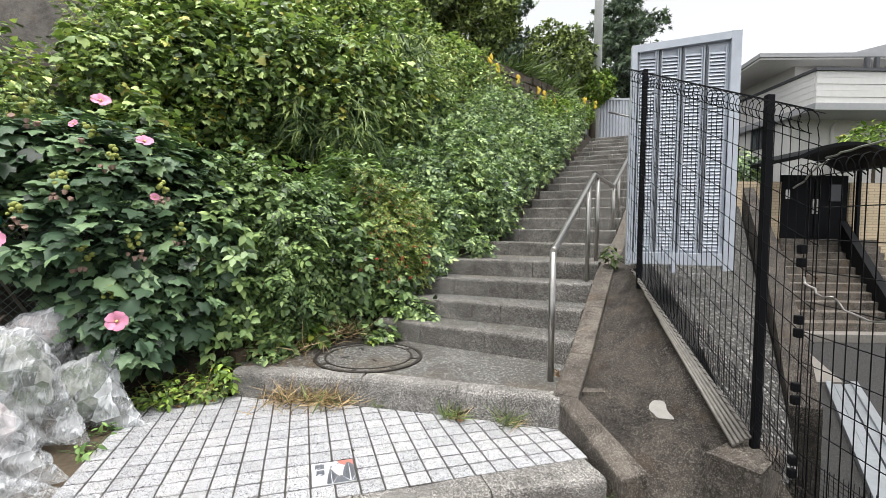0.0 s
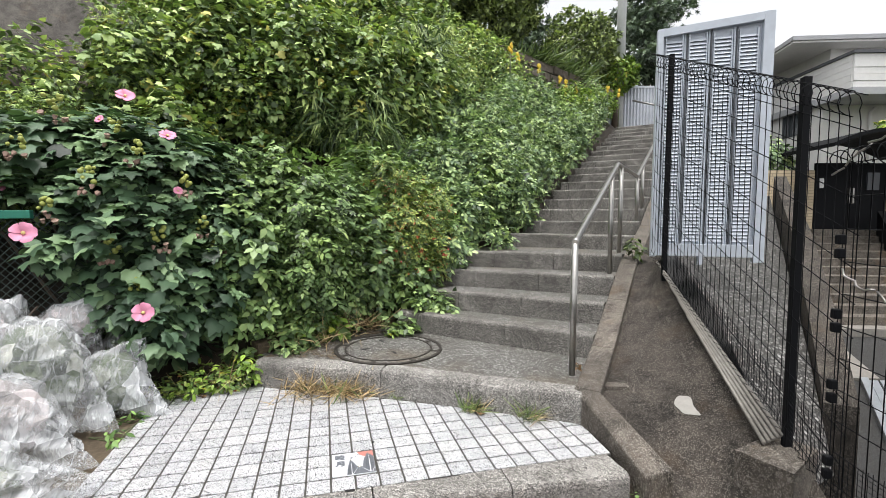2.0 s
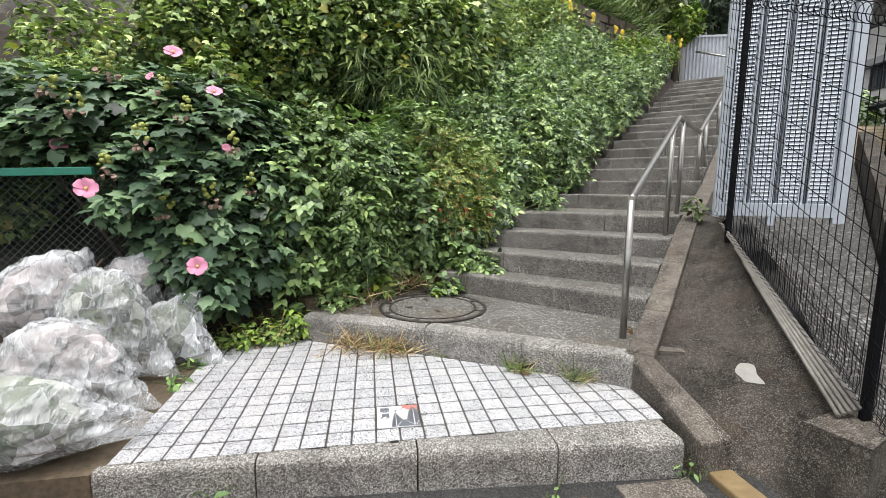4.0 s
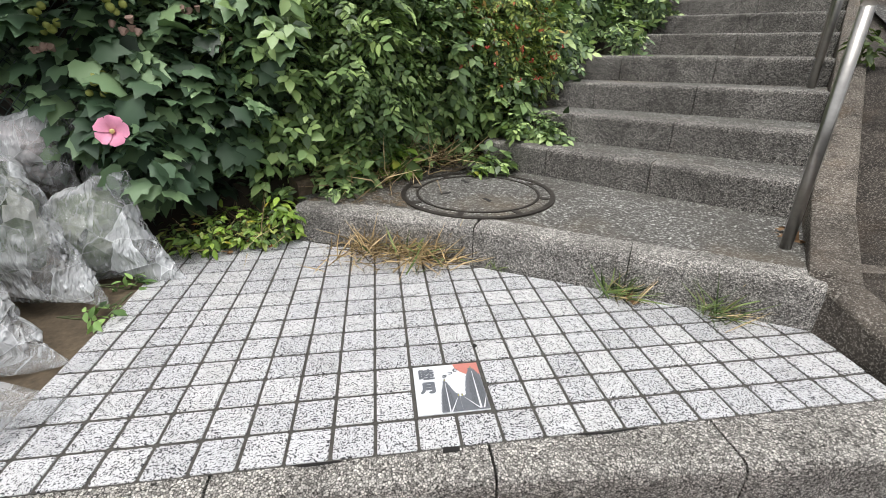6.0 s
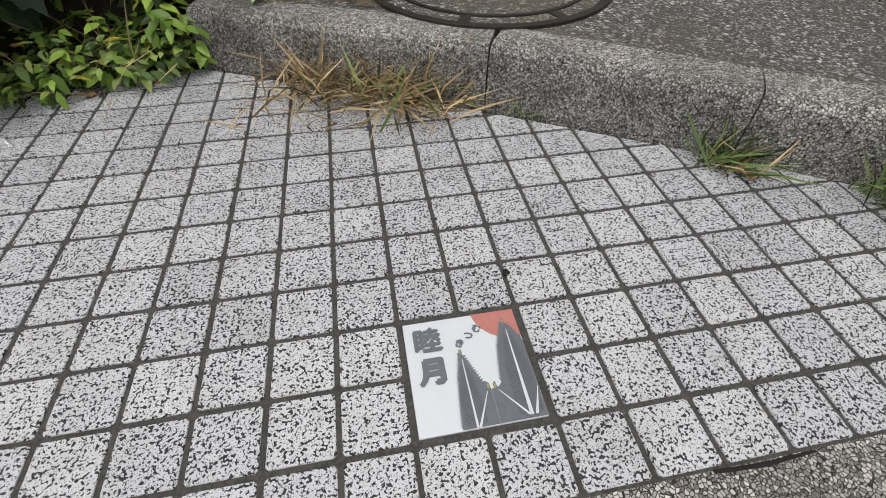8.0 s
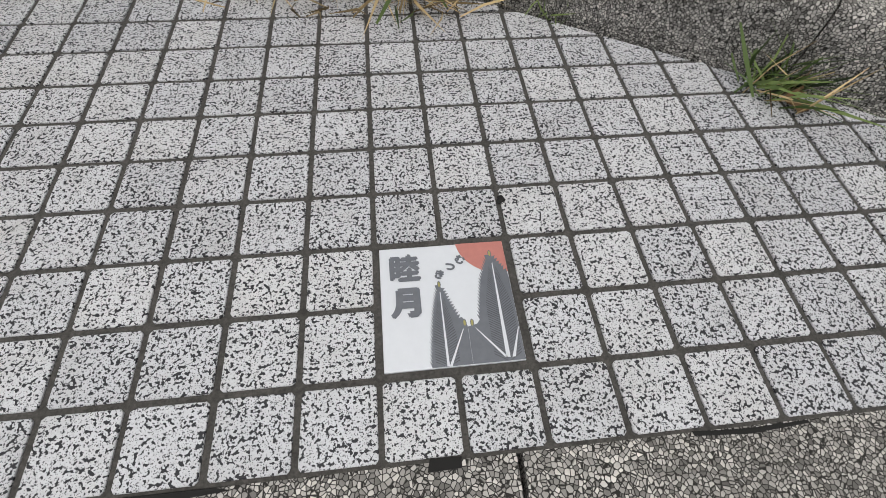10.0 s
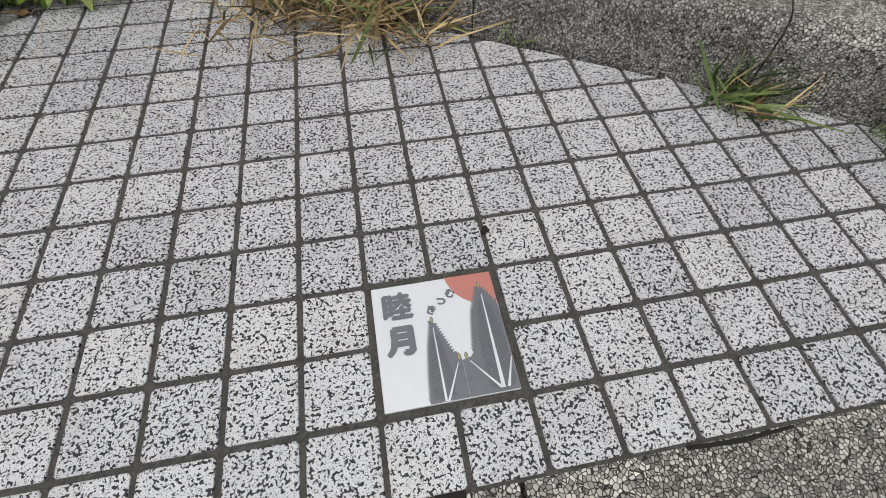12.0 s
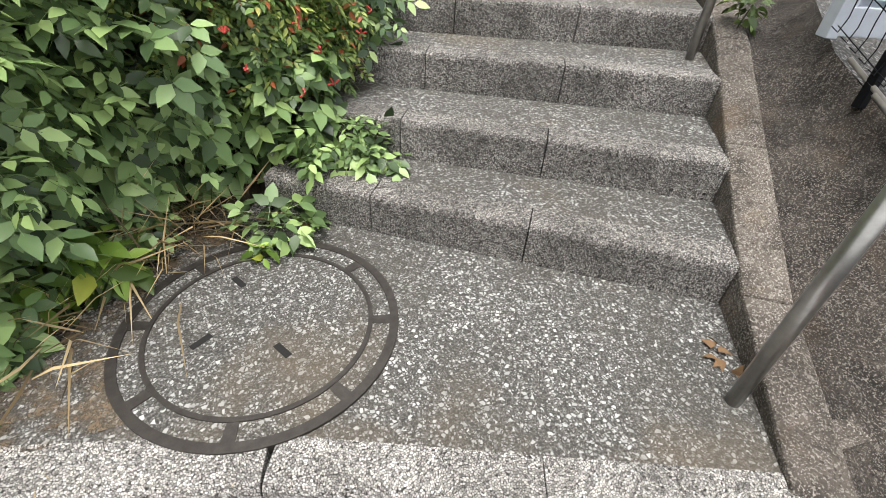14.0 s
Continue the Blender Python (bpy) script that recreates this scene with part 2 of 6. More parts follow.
M_WEEDGREEN = leaf_mat("weed_leaf", (0.06, 0.13, 0.05), (0.11, 0.22, 0.075), (0.19, 0.33, 0.11), 0.45)
M_PETAL = rough_paint("pink_petal", (0.80, 0.31, 0.46), 0.6, 0, 0.15, 60, 0.05)
M_YELLOW = rough_paint("yellow_petal", (0.80, 0.55, 0.05), 0.6, 0, 0.15, 60, 0.05)
M_REDBLOOM = rough_paint("red_petal", (0.50, 0.05, 0.04), 0.5, 0, 0.2, 60, 0.05)
M_BUD = rough_paint("yellow_green_bud", (0.38, 0.42, 0.10), 0.6, 0, 0.3, 60, 0.1)
M_DRYBUD = rough_paint("dried_bud", (0.36, 0.24, 0.19), 0.8, 0, 0.3, 60, 0.2)
M_HOLE = rough_paint("dark_hole", (0.012, 0.011, 0.010), 0.9, 0, 0.2, 30, 0.05)
M_PALE = rough_paint("weathered_zinc", (0.30, 0.28, 0.25), 0.6, 0.2, 0.35, 20, 0.1)
M_MORTAR = rough_paint("dried_mortar", (0.33, 0.315, 0.29), 0.9, 0, 0.2, 30, 0.3)
M_OCHRE = rough_paint("ochre_glaze", (0.36, 0.32, 0.10), 0.4, 0, 0.1, 60, 0.02)
M_INKDARK = rough_paint("dark_grey_glaze", (0.075, 0.08, 0.09), 0.35, 0, 0.2, 90, 0.02)
M_YELLOWPALE = rough_paint("pale_yellow", (0.75, 0.62, 0.25), 0.6, 0, 0.15, 60, 0.05)


def brick_mat():
    k = Nodes("beige_wall_brick", 0.8)
    b = k.n("TexBrick", Scale=1.0)
    b.inputs["Color1"].default_value = (0.62, 0.50, 0.33, 1)
    b.inputs["Color2"].default_value = (0.52, 0.42, 0.28, 1)
    b.inputs["Mortar"].default_value = (0.34, 0.28, 0.2, 1)
    b.inputs["Brick Width"].default_value = 0.3
    b.inputs["Row Height"].default_value = 0.075
    b.inputs["Mortar Size"].default_value = 0.008
    mp = k.n("Mapping")
    mp.inputs["Rotation"].default_value = (radians(90), 0, 0)
    k.link(k.coord(), mp.inputs["Vector"])
    k.link(mp.outputs[0], b.inputs["Vector"])
    k.base(b.outputs["Color"]).bump(b.outputs["Fac"], 0.3, 0.004)
    return k.m


def film_mat():
    """Thin crumpled polythene: facets between sharp creases, some clear and some milky, with fine pulled folds."""
    k = Nodes("clear_polythene", 0.2, 0, 0.8)
    k.base((0.82, 0.84, 0.86))
    tc = k.coord()
    warp = k.n("TexNoise", Scale=5.0, Detail=2.0)
    k.link(tc, warp.inputs["Vector"])
    sc = k.n("VectorMath")
    sc.operation = "SCALE"
    sc.inputs["Scale"].default_value = 0.10
    k.link(warp.outputs["Color"], sc.inputs[0])
    add = k.n("VectorMath")
    k.link(tc, add.inputs[0])
    k.link(sc.outputs[0], add.inputs[1])
    k.co = add.outputs[0]
    facet = k.n("SeparateColor")
    k.link(k.voronoi(9, out="Color"), facet.inputs[0])
    crease = k.ramp(k.voronoi(9, "DISTANCE_TO_EDGE"), (0.0, (0.22,)), (0.022, (0.0,)))
    k.bump(k.voronoi(9), 0.6, 0.035)
    k.bump(k.noise(14, 2, 0.5), 0.6, 0.03)
    mp = k.n("Mapping")
    mp.inputs["Scale"].default_value = (1.0, 0.12, 0.35)
    mp.inputs["Rotation"].default_value = (0.4, 0.3, 0.5)
    k.link(tc, mp.inputs["Vector"])
    k.co = mp.outputs[0]
    fine = k.noise(60, 2, 0.5)
    k.bump(fine, 0.9, 0.03)
    k.co = tc
    cloudy = k.ramp(facet.outputs[0], (0.0, (0.17,)), (0.5, (0.40,)), (1.0, (0.64,)))
    cloudy = k.mix(1.0, cloudy, k.ramp(fine, (0.55, (0.0,)), (0.66, (0.22,))), "ADD")
    cloudy = k.mix(1.0, cloudy, crease, "ADD")
    patch = k.ramp(k.noise(4.5, 2), (0.38, (0.45,)), (0.6, (1.15,)))
    tr = k.n("BsdfTransparent")
    mx = k.n("MixShader")
    k.link(k.mix(1.0, cloudy, patch, "MULTIPLY"), mx.inputs[0])
    k.link(tr.outputs[0], mx.inputs[1])
    k.link(k.b.outputs[0], mx.inputs[2])
    k.link(mx.outputs[0], k.t.nodes["Material Output"].inputs["Surface"])
    return k.m


def dirt_mat():
    """Earth washed thinly over concrete, breaking up at its rim."""
    k = Nodes("washed_earth", 0.95)
    k.base(k.ramp(k.noise(40, 5, 0.7), (0.3, (0.09, 0.065, 0.04)), (0.7, (0.21, 0.16, 0.105)))).bump(k.noise(60, 4), 0.5, 0.004)
    tr = k.n("BsdfTransparent")
    mx = k.n("MixShader")
    k.link(k.ramp(k.noise(13, 7, 0.75), (0.44, (0.0,)), (0.58, (0.85,))), mx.inputs[0])
    k.link(tr.outputs[0], mx.inputs[1])
    k.link(k.b.outputs[0], mx.inputs[2])
    k.link(mx.outputs[0], k.t.nodes["Material Output"].inputs["Surface"])
    return k.m


M_DIRT = dirt_mat()


def contents_mat(name, a, b, c):
    k = Nodes(name, 0.8)
    col = k.ramp(k.voronoi(10, out="Color"), (0.2, a), (0.5, b), (0.8, c))
    k.base(k.mix(k.ramp(k.noise(5, 4), (0.4, (0.0,)), (0.65, (0.8,))), col, g3(0.8, b))).bump(k.noise(40, 4), 0.6, 0.01)
    return k.m


M_BRICK = brick_mat()
M_FILM = film_mat()
M_CLIP_GREEN = contents_mat("garden_clippings", (0.012, 0.018, 0.008), (0.10, 0.13, 0.07), (0.55, 0.55, 0.50))
M_CLIP_PAPER = contents_mat("mixed_rubbish", (0.05, 0.045, 0.04), (0.40, 0.36, 0.35), (0.66, 0.58, 0.58))
M_GRAVEL = washed_stone("pebbly_slope", 34, 0.045, 0.34, (1.0, 0.98, 0.94), 0.3, cover=0.25)
M_ZINC = rough_paint("galvanised_profile", (0.42, 0.45, 0.48), 0.4, 0.5, 0.2, 14, 0.05)
M_SHEET = rough_paint("white_corrugated_sheet", (0.58, 0.61, 0.66), 0.5, 0.1, 0.15, 8, 0.05)
M_GREENPAINT = rough_paint("green_enamel", (0.03, 0.22, 0.15), 0.4, 0, 0.2, 20, 0.05)
M_WIREDARK = rough_paint("dull_green_wire", (0.05, 0.075, 0.07), 0.6, 0.2, 0.2, 20, 0.05)
M_WINDOW = rough_paint("dark_window", (0.05, 0.06, 0.065), 0.08, 0, 0.2, 5, 0.0)
M_SIDING = rough_paint("white_siding", (0.78, 0.77, 0.75), 0.6, 0, 0.1, 6, 0.05)
M_BRICKRED = rough_paint("red_paver", (0.24, 0.10, 0.075), 0.85, 0, 0.35, 25, 0.4, True)
M_BRICKYEL = rough_paint("ochre_paver", (0.27, 0.19, 0.09), 0.85, 0, 0.35, 25, 0.4, True)
M_BARKGREY = rough_paint("grey_root", (0.17, 0.13, 0.10), 0.9, 0, 0.4, 30, 0.6)
M_DEAD = rough_paint("dead_leaf", (0.26, 0.15, 0.07), 0.8, 0, 0.4, 50, 0.1)

# ---------- mesh helpers ----------


def mesh_of(name, verts, faces, material=None):
    me = bpy.data.meshes.new(name)
    me.from_pydata([tuple(v) for v in verts], [], [tuple(f) for f in faces])
    me.update()
    if material:
        me.materials.append(material)
    return me


def smooth(me):
    me.polygons.foreach_set("use_smooth", [True] * len(me.polygons))
    return me


def part(name, bm, material, parent=None, label=""):
    """One mesh object out of a bmesh or a mesh, under a thing or a part."""
    if isinstance(bm, bmesh.types.BMesh):
        bmesh.ops.recalc_face_normals(bm, faces=bm.faces)
        me = bpy.data.meshes.new(name)
        bm.to_mesh(me)
        bm.free()
    else:
        me = bm
    if material and not me.materials:
        me.materials.append(material)
    ob = new(name, me)
    if parent:
        ob.parent = parent
    if label:
        ob["label"] = label
    return ob


def empty(name, label="", category="", group="", kind="", m=None):
    ob = new(name)
    if m is not None:
        ob.matrix_world = m
    return tagged(ob, label, category, group, kind)


def add_box(bm, lo, hi, m=None, bevel=0.0):
    c = [(a + b) / 2 for a, b in zip(lo, hi)]
    d = [b - a for a, b in zip(lo, hi)]
    mat = Matrix.Translation(c) @ Matrix.Diagonal((*d, 1))
    got = bmesh.ops.create_cube(bm, size=1, matrix=(m @ mat) if m else mat)
    if bevel:
        edges = list({e for v in got["verts"] for e in v.link_edges})
        bmesh.ops.bevel(bm, geom=edges, offset=bevel, segments=2, affect="EDGES", profile=0.5)
    return bm


def box(lo, hi, m=None, bevel=0.0):
    return add_box(bmesh.new(), lo, hi, m, bevel)


def prism(poly, z0, z1):
    """Upright prism; z1 (and z0) may be a number or a height at each corner."""
    n = len(poly)
    top = z1 if isinstance(z1, (list, tuple)) else [z1] * n
    low = z0 if isinstance(z0, (list, tuple)) else [z0] * n
    bm = bmesh.new()
    a = [bm.verts.new((x, y, z)) for (x, y), z in zip(poly, low)]
    b = [bm.verts.new((x, y, z)) for (x, y), z in zip(poly, top)]
    bm.faces.new(a[::-1])
    bm.faces.new(b)
    for i in range(n):
        j = (i + 1) % n
        bm.faces.new((a[i], a[j], b[j], b[i]))
    return bm


def tube(points, r, sides=10, r_end=None, caps=True):
    """Round bar along a line of points."""
    pts = [Vector(p) for p in points]
    bm = bmesh.new()
    add_tube(bm, pts, r, sides, r_end, caps)
    for f in bm.faces:
        f.smooth = len(f.verts) == 4
    return bm


def add_tube(bm, points, r, sides=10, r_end=None, caps=True):
    pts = [Vector(p) for p in points]
    rings, n = [], len(pts)
    ref = None
    for i, p in enumerate(pts):
        d = (pts[min(i + 1, n - 1)] - pts[max(i - 1, 0)]).normalized()
        if ref is None:
            ref = d.orthogonal().normalized()
        ref = (ref - d * ref.dot(d)).normalized()
        side = d.cross(ref)
        rr = r if r_end is None else r + (r_end - r) * i / max(1, n - 1)
        rings.append([bm.verts.new(p + (ref * math.cos(2 * math.pi * k / sides) + side * math.sin(2 * math.pi * k / sides)) * rr) for k in range(sides)])
    for a, b in zip(rings, rings[1:]):
        for k in range(sides):
            bm.faces.new((a[k], a[(k + 1) % sides], b[(k + 1) % sides], b[k]))
    if caps:
        bm.faces.new(rings[0][::-1])
        bm.faces.new(rings[-1])


def ring(r0, r1, z0, z1, seg=64, a0=0.0, a1=2 * math.pi, c=(0, 0)):
    """Flat ring, or a piece of one, with thickness."""
    bm = bmesh.new()
    full = abs(a1 - a0 - 2 * math.pi) < 1e-6
    n = seg if full else seg + 1
    cols = []
    for i in range(n):
        a = a0 + (a1 - a0) * i / seg
        cs, sn = math.cos(a), math.sin(a)
        cols.append([bm.verts.new((c[0] + r * cs, c[1] + r * sn, z)) for r, z in ((r0, z0), (r1, z0), (r1, z1), (r0, z1))])
    for i in range(n if full else n - 1):
        p, q = cols[i], cols[(i + 1) % n]
        for k in range(4):
            bm.faces.new((p[k], p[(k + 1) % 4], q[(k + 1) % 4], q[k]))
    if not full:
        bm.faces.new(cols[0][::-1])
        bm.faces.new(cols[-1])
    return bm


def S(s, w):
    """Plan place from metres up the stairs (s) and across them to the right (w)."""
    q = math.sqrt(0.5)
    return ((s + w) * q, (s - w) * q)


def nosing(p0, p1, depth, z0, z1, r=0.022, gap=0.003, rnd=0.0):
    """A kerb stone from p0 to p1 along its front, body to the left of that line, with a rounded front edge."""
    a, b = Vector((*p0, 0)), Vector((*p1, 0))
    d = (b - a).normalized()
    inn = Vector((-d.y, d.x, 0))
    a, b = a + d * gap, b - d * gap
    prof = [(0.004, z0), (0.0, z1 - r * 1.3), (r * 0.12, z1 - r * 0.62), (r * 0.42, z1 - r * 0.2), (r, z1 - 0.001), (depth * 0.6, z1 + rnd), (depth, z1), (depth, z0)]
    vs = [p + inn * q + Vector((0, 0, z)) for p in (a, b) for q, z in prof]
    n = len(prof)
    fs = [(i, n + i, n + (i + 1) % n, (i + 1) % n) for i in range(n)] + [tuple(range(n)), tuple(range(2 * n - 1, n - 1, -1))]
    bm = bmesh.new()
    v = [bm.verts.new(p) for p in vs]
    for f in fs:
        bm.faces.new([v[i] for i in f])
    return bm


# ---------- ground, terrace, stairs ----------
RISER, LAND = 0.166, 0.18
WALL_W = 0.89


def wall_w(s):
    """Inner face of the stair wall, across the stairs."""
    return float(np.interp(s, [1.05, 1.3, 1.75, 2.9, 12], [0.925, 0.912, 0.893, 0.868, 0.868]))




def top_of(k):
    return LAND + RISER * (k - 1)


# front line of each step: s = a + b * w
STEP = {2: (1.70, 0.0), 3: (2.05, 0.064), 4: (2.46, 0.125), 5: (2.86, 0.20)}
for i in range(6, 23):
    STEP[i] = (3.86 + 0.455 * (i - 6), 0.0)
LEFT = {2: -0.83, 3: -0.83, 4: -0.83, 5: -0.83}


def front(k, w):
    a, b = STEP[k]
    return S(a + b * w, w)


ground = tagged(part("ground", prism([(-3000, -3000), (3000, -3000), (3000, 3000), (-3000, 3000)], -3.0, -1.0), M_ASPHALT), "dark asphalt ground reaching away on all sides", "ground", kind="structure")
street = tagged(part("street", prism([(-30, -40), (1.49, -40), (1.49, -1.0), (1.66, -0.9), (1.66, -0.4), (1.45, -0.4), (1.45, 0.9), (-30, 0.9)], -0.99, -0.175), M_ASPHALT), "worn dark asphalt of the street before the terrace", "road", kind="structure")

# terrace under the tiles
TERR = [(-1.06, -0.318), (1.36, -0.327), (1.40, 0.03), (0.31, 0.67), (-0.53, 1.09), (-1.06, 1.02)]
terrace = tagged(part("tile_terrace", prism(TERR, -0.17, -0.002), M_GROUT), "pale speckled square tiles in dark grey joints", "tiled floor", kind="structure")
# front kerb of the terrace
FK = [(-1.10, -0.362), (-0.49, -0.385), (0.165, -0.425), (0.765, -0.472), (1.335, -0.513)]
front_kerb = empty("front_kerb", "row of grey washed-pebble kerb stones edging the tiles", "kerb", kind="structure")
for p, q in zip(FK, FK[1:]):
    ed = -0.322
    bm = nosing(p, q, 0.05, -0.2, 0.0, 0.03, 0.0035)
    for i, v in enumerate(bm.verts):
        if i % 8 in (6, 7):
            v.co.y = ed
        if i % 8 == 5:
            v.co.y = (v.co.y + ed) / 2
    part("kerb_stone", bm, M_KERB, front_kerb)

# landing slab with its kerb
CK = [(-0.50, 1.085), (0.328, 0.69), (0.87, 0.335), (1.395, 0.0)]
LANDPOLY = [(-0.44, 1.2), (0.385, 0.80), (0.93, 0.445), (1.455, 0.11), S(1.75, WALL_W), S(1.75, -0.83), (0.42, 1.99), (-0.5, 1.24)]
landing = tagged(part("landing", prism(LANDPOLY, -0.1, LAND - 0.004), M_TREAD), "exposed-aggregate concrete landing, dusty and stained", "landing", kind="structure")
land_kerb = empty("landing_kerb", "rounded washed-pebble kerb stones along the landing", "kerb", kind="structure")
for p, q in zip(CK, CK[1:]):
    part("kerb_stone", nosing(p, q, 0.13, -0.1, LAND, 0.035, 0.002), M_KERB, land_kerb)

stairs = empty("staircase", "long outdoor staircase of washed-pebble concrete steps", "stairs", kind="structure")
rng = random.Random(4)
for k in range(2, 23):
    z, wl_ = top_of(k), LEFT.get(k, -0.62)
    nxt = STEP.get(k + 1)
    back = (lambda w: S(nxt[0] + nxt[1] * w + 0.06, w)) if nxt else (lambda w: S(STEP[22][0] + 4.0, w))
    wr = wall_w(STEP[k][0]) - 0.002
    p0, p1 = front(k, wl_), front(k, wr)
    inn = 0.125
    d = (Vector(p1) - Vector(p0)).normalized()
    off = Vector((-d.y, d.x)) * inn
    step = part("step", prism([tuple(Vector(p0) + off), tuple(Vector(p1) + off), back(wr), back(wl_)], z - 0.6, z - 0.003), M_TREAD, stairs)
    cuts = [0.0] + [(w - wl_) / (wr - wl_) for w in (-0.375 + rng.uniform(-0.02, 0.02), 0.225 + rng.uniform(-0.02, 0.02))] + [1.0]
    for a, b in zip(cuts, cuts[1:]):
        pa, pb = Vector(p0).lerp(Vector(p1), a), Vector(p0).lerp(Vector(p1), b)
        part("nosing_stone", nosing(pa, pb, 0.13, z - RISER - 0.05, z, 0.02, 0.0025), M_NOSE, step)

# ---------- stringer wall and ramp ----------


def wall_top(s):
    return 0.40 + 0.375 * (s - 1.88) if s < 3.2 else (0.895 + 0.12 * (s - 3.2) if s < 3.9 else 0.98 + 0.365 * (s - 3.9))


def coping(poly, z0, z1, r=0.012):
    """A wall stone whose upper edges are worn round."""
    bm = prism(poly, z0, z1)
    n = len(poly)
    bm.verts.ensure_lookup_table()
    top = set(bm.verts[n:])
    edges = [e for e in bm.edges if e.verts[0] in top and e.verts[1] in top]
    bmesh.ops.bevel(bm, geom=edges, offset=r, segments=2, affect="EDGES", profile=0.5)
    return bm


stringer = empty("stringer_wall", "low weathered concrete wall sloping up beside the stairs", "low wall", kind="structure")
TH = 0.15
knots = [1.05, 1.62, 2.25, 2.9, 3.55, 4.3, 5.5, 7.0, 9.0, 11.5]
for a, b in zip(knots, knots[1:]):
    wa, wb = wall_w(a), wall_w(b)
    poly = [S(a + 0.003, wa), S(b - 0.003, wb), S(b - 0.003, wb + TH), S(a + 0.003, wa + TH)]
    zz = [max(wall_top(q), 0.19) for q in (a, b, b, a)]
    part("coping_stone", coping(poly, [v - 1.2 for v in zz], zz), M_WALL, stringer)
# lower piece bending towards the street
LW0, LW1 = S(1.047, wall_w(1.05)), S(1.047, wall_w(1.05) + TH)
part("coping_stone", coping([(1.385, -0.55), (1.56, -0.52), LW1, LW0], -0.4, [0.0, 0.0, 0.19, 0.19]), M_WALL, stringer)

RA = [(1.47, -2.2), (1.555, -0.52), LW1, S(1.62, wall_w(1.62) + TH), S(2.9, wall_w(2.9) + TH), S(4.3, wall_w(4.3) + TH), S(11.5, wall_w(11.5) + TH)]
RB = [(1.85, -2.2), (2.12, -1.05), (2.16, -0.63), (2.36, 0.07), (2.68, 0.95), S(4.3, 1.45), S(11.5, 1.7)]
ZA = [-0.172, -0.168, 0.11, 0.235, 0.75, 1.115, 3.74]
ZB = [-0.6, -0.33, 0.09, 0.43, 0.83, 1.13, 3.74]
NC = 9
vs, fs = [], []
for p, q_, za, zb in zip(RA, RB, ZA, ZB):
    for k in range(NC):
        t = k / (NC - 1)
        vs.append((p[0] + (q_[0] - p[0]) * t, p[1] + (q_[1] - p[1]) * t, za + (zb - za) * t - 0.05 * math.sin(math.pi * t)))
for i in range(len(RA) - 1):
    for k in range(NC - 1):
        fs.append((i * NC + k, i * NC + k + 1, (i + 1) * NC + k + 1, (i + 1) * NC + k))
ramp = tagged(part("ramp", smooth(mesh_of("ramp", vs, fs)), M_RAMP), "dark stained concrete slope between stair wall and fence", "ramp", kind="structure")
bpy.context.view_layer.update()


def ramp_z(x, y):
    hit, place, _, _ = ramp.ray_cast((x, y, 5), (0, 0, -1))
    return place.z if hit else 0.0


# ---------- handrail ----------


def rail_w(s):
    return float(np.interp(s, [1.29, 3.25, 4.5, 8], [0.85, 0.77, 0.80, 0.80]))
rail = empty("handrail", "brushed stainless-steel tube handrail on round posts", "handrail")


def rp(s, z):
    return (*S(s, rail_w(s)), z)


rail_pts = [(1.29, 1.03), (1.32, 1.042), (3.21, 1.735), (3.27, 1.745), (4.46, 1.73), (4.53, 1.75), (7.9, 2.98), (8.0, 3.0), (8.9, 3.0), (11.4, 3.92)]
part("rail_tube", tube([rp(s, z) for s, z in rail_pts], 0.021, 12), M_STEEL, rail)
for s, zb, zt in [(1.29, LAND, 1.025), (2.86, top_of(4), 1.60), (3.45, top_of(5), 1.74), (4.50, top_of(7), 1.74), (5.0, top_of(8), 1.92), (6.35, top_of(11), 2.41), (7.85, top_of(14), 2.95)]:
    part("post", tube([rp(s, zb - 0.02), rp(s, zt)], 0.021, 12), M_STEEL, rail)

# ---------- manhole ----------
MC = (0.45, 1.18)
man = empty("manhole_cover", "round manhole with concrete-filled lid and iron rings", "manhole", m=pose(*MC, LAND))
part("lid", ring(0.001, 0.318, -0.03, 0.003, 64), M_TREAD, man, "pebbly concrete lid")
part("inner_ring", ring(0.318, 0.332, -0.03, 0.007, 64), M_IRON, man, "worn cast-iron lip")
part("outer_ring", ring(0.385, 0.412, -0.03, 0.006, 72), M_IRON, man, "dark cast-iron rim")
part("collar", ring(0.332, 0.385, -0.03, 0.002, 64), M_TREAD, man)
for i in range(8):
    a = math.radians(20 + 45 * i)
    part("bridge", ring(0.332, 0.385, -0.03, 0.005, 4, a - 0.045, a + 0.045), M_IRON, man)

# manhole lifting slots
for (x, y), a in (((0.474, 1.048), -70), ((0.277, 1.187), 25), ((0.421, 1.399), -70)):
    bm = box((-0.032, -0.011, 0.0), (0.032, 0.011, 0.0045), pose(x - MC[0], y - MC[1], 0, 0, 0, a), 0.002)
    part("lifting_slot", bm, M_HOLE, man, "black lifting slot")

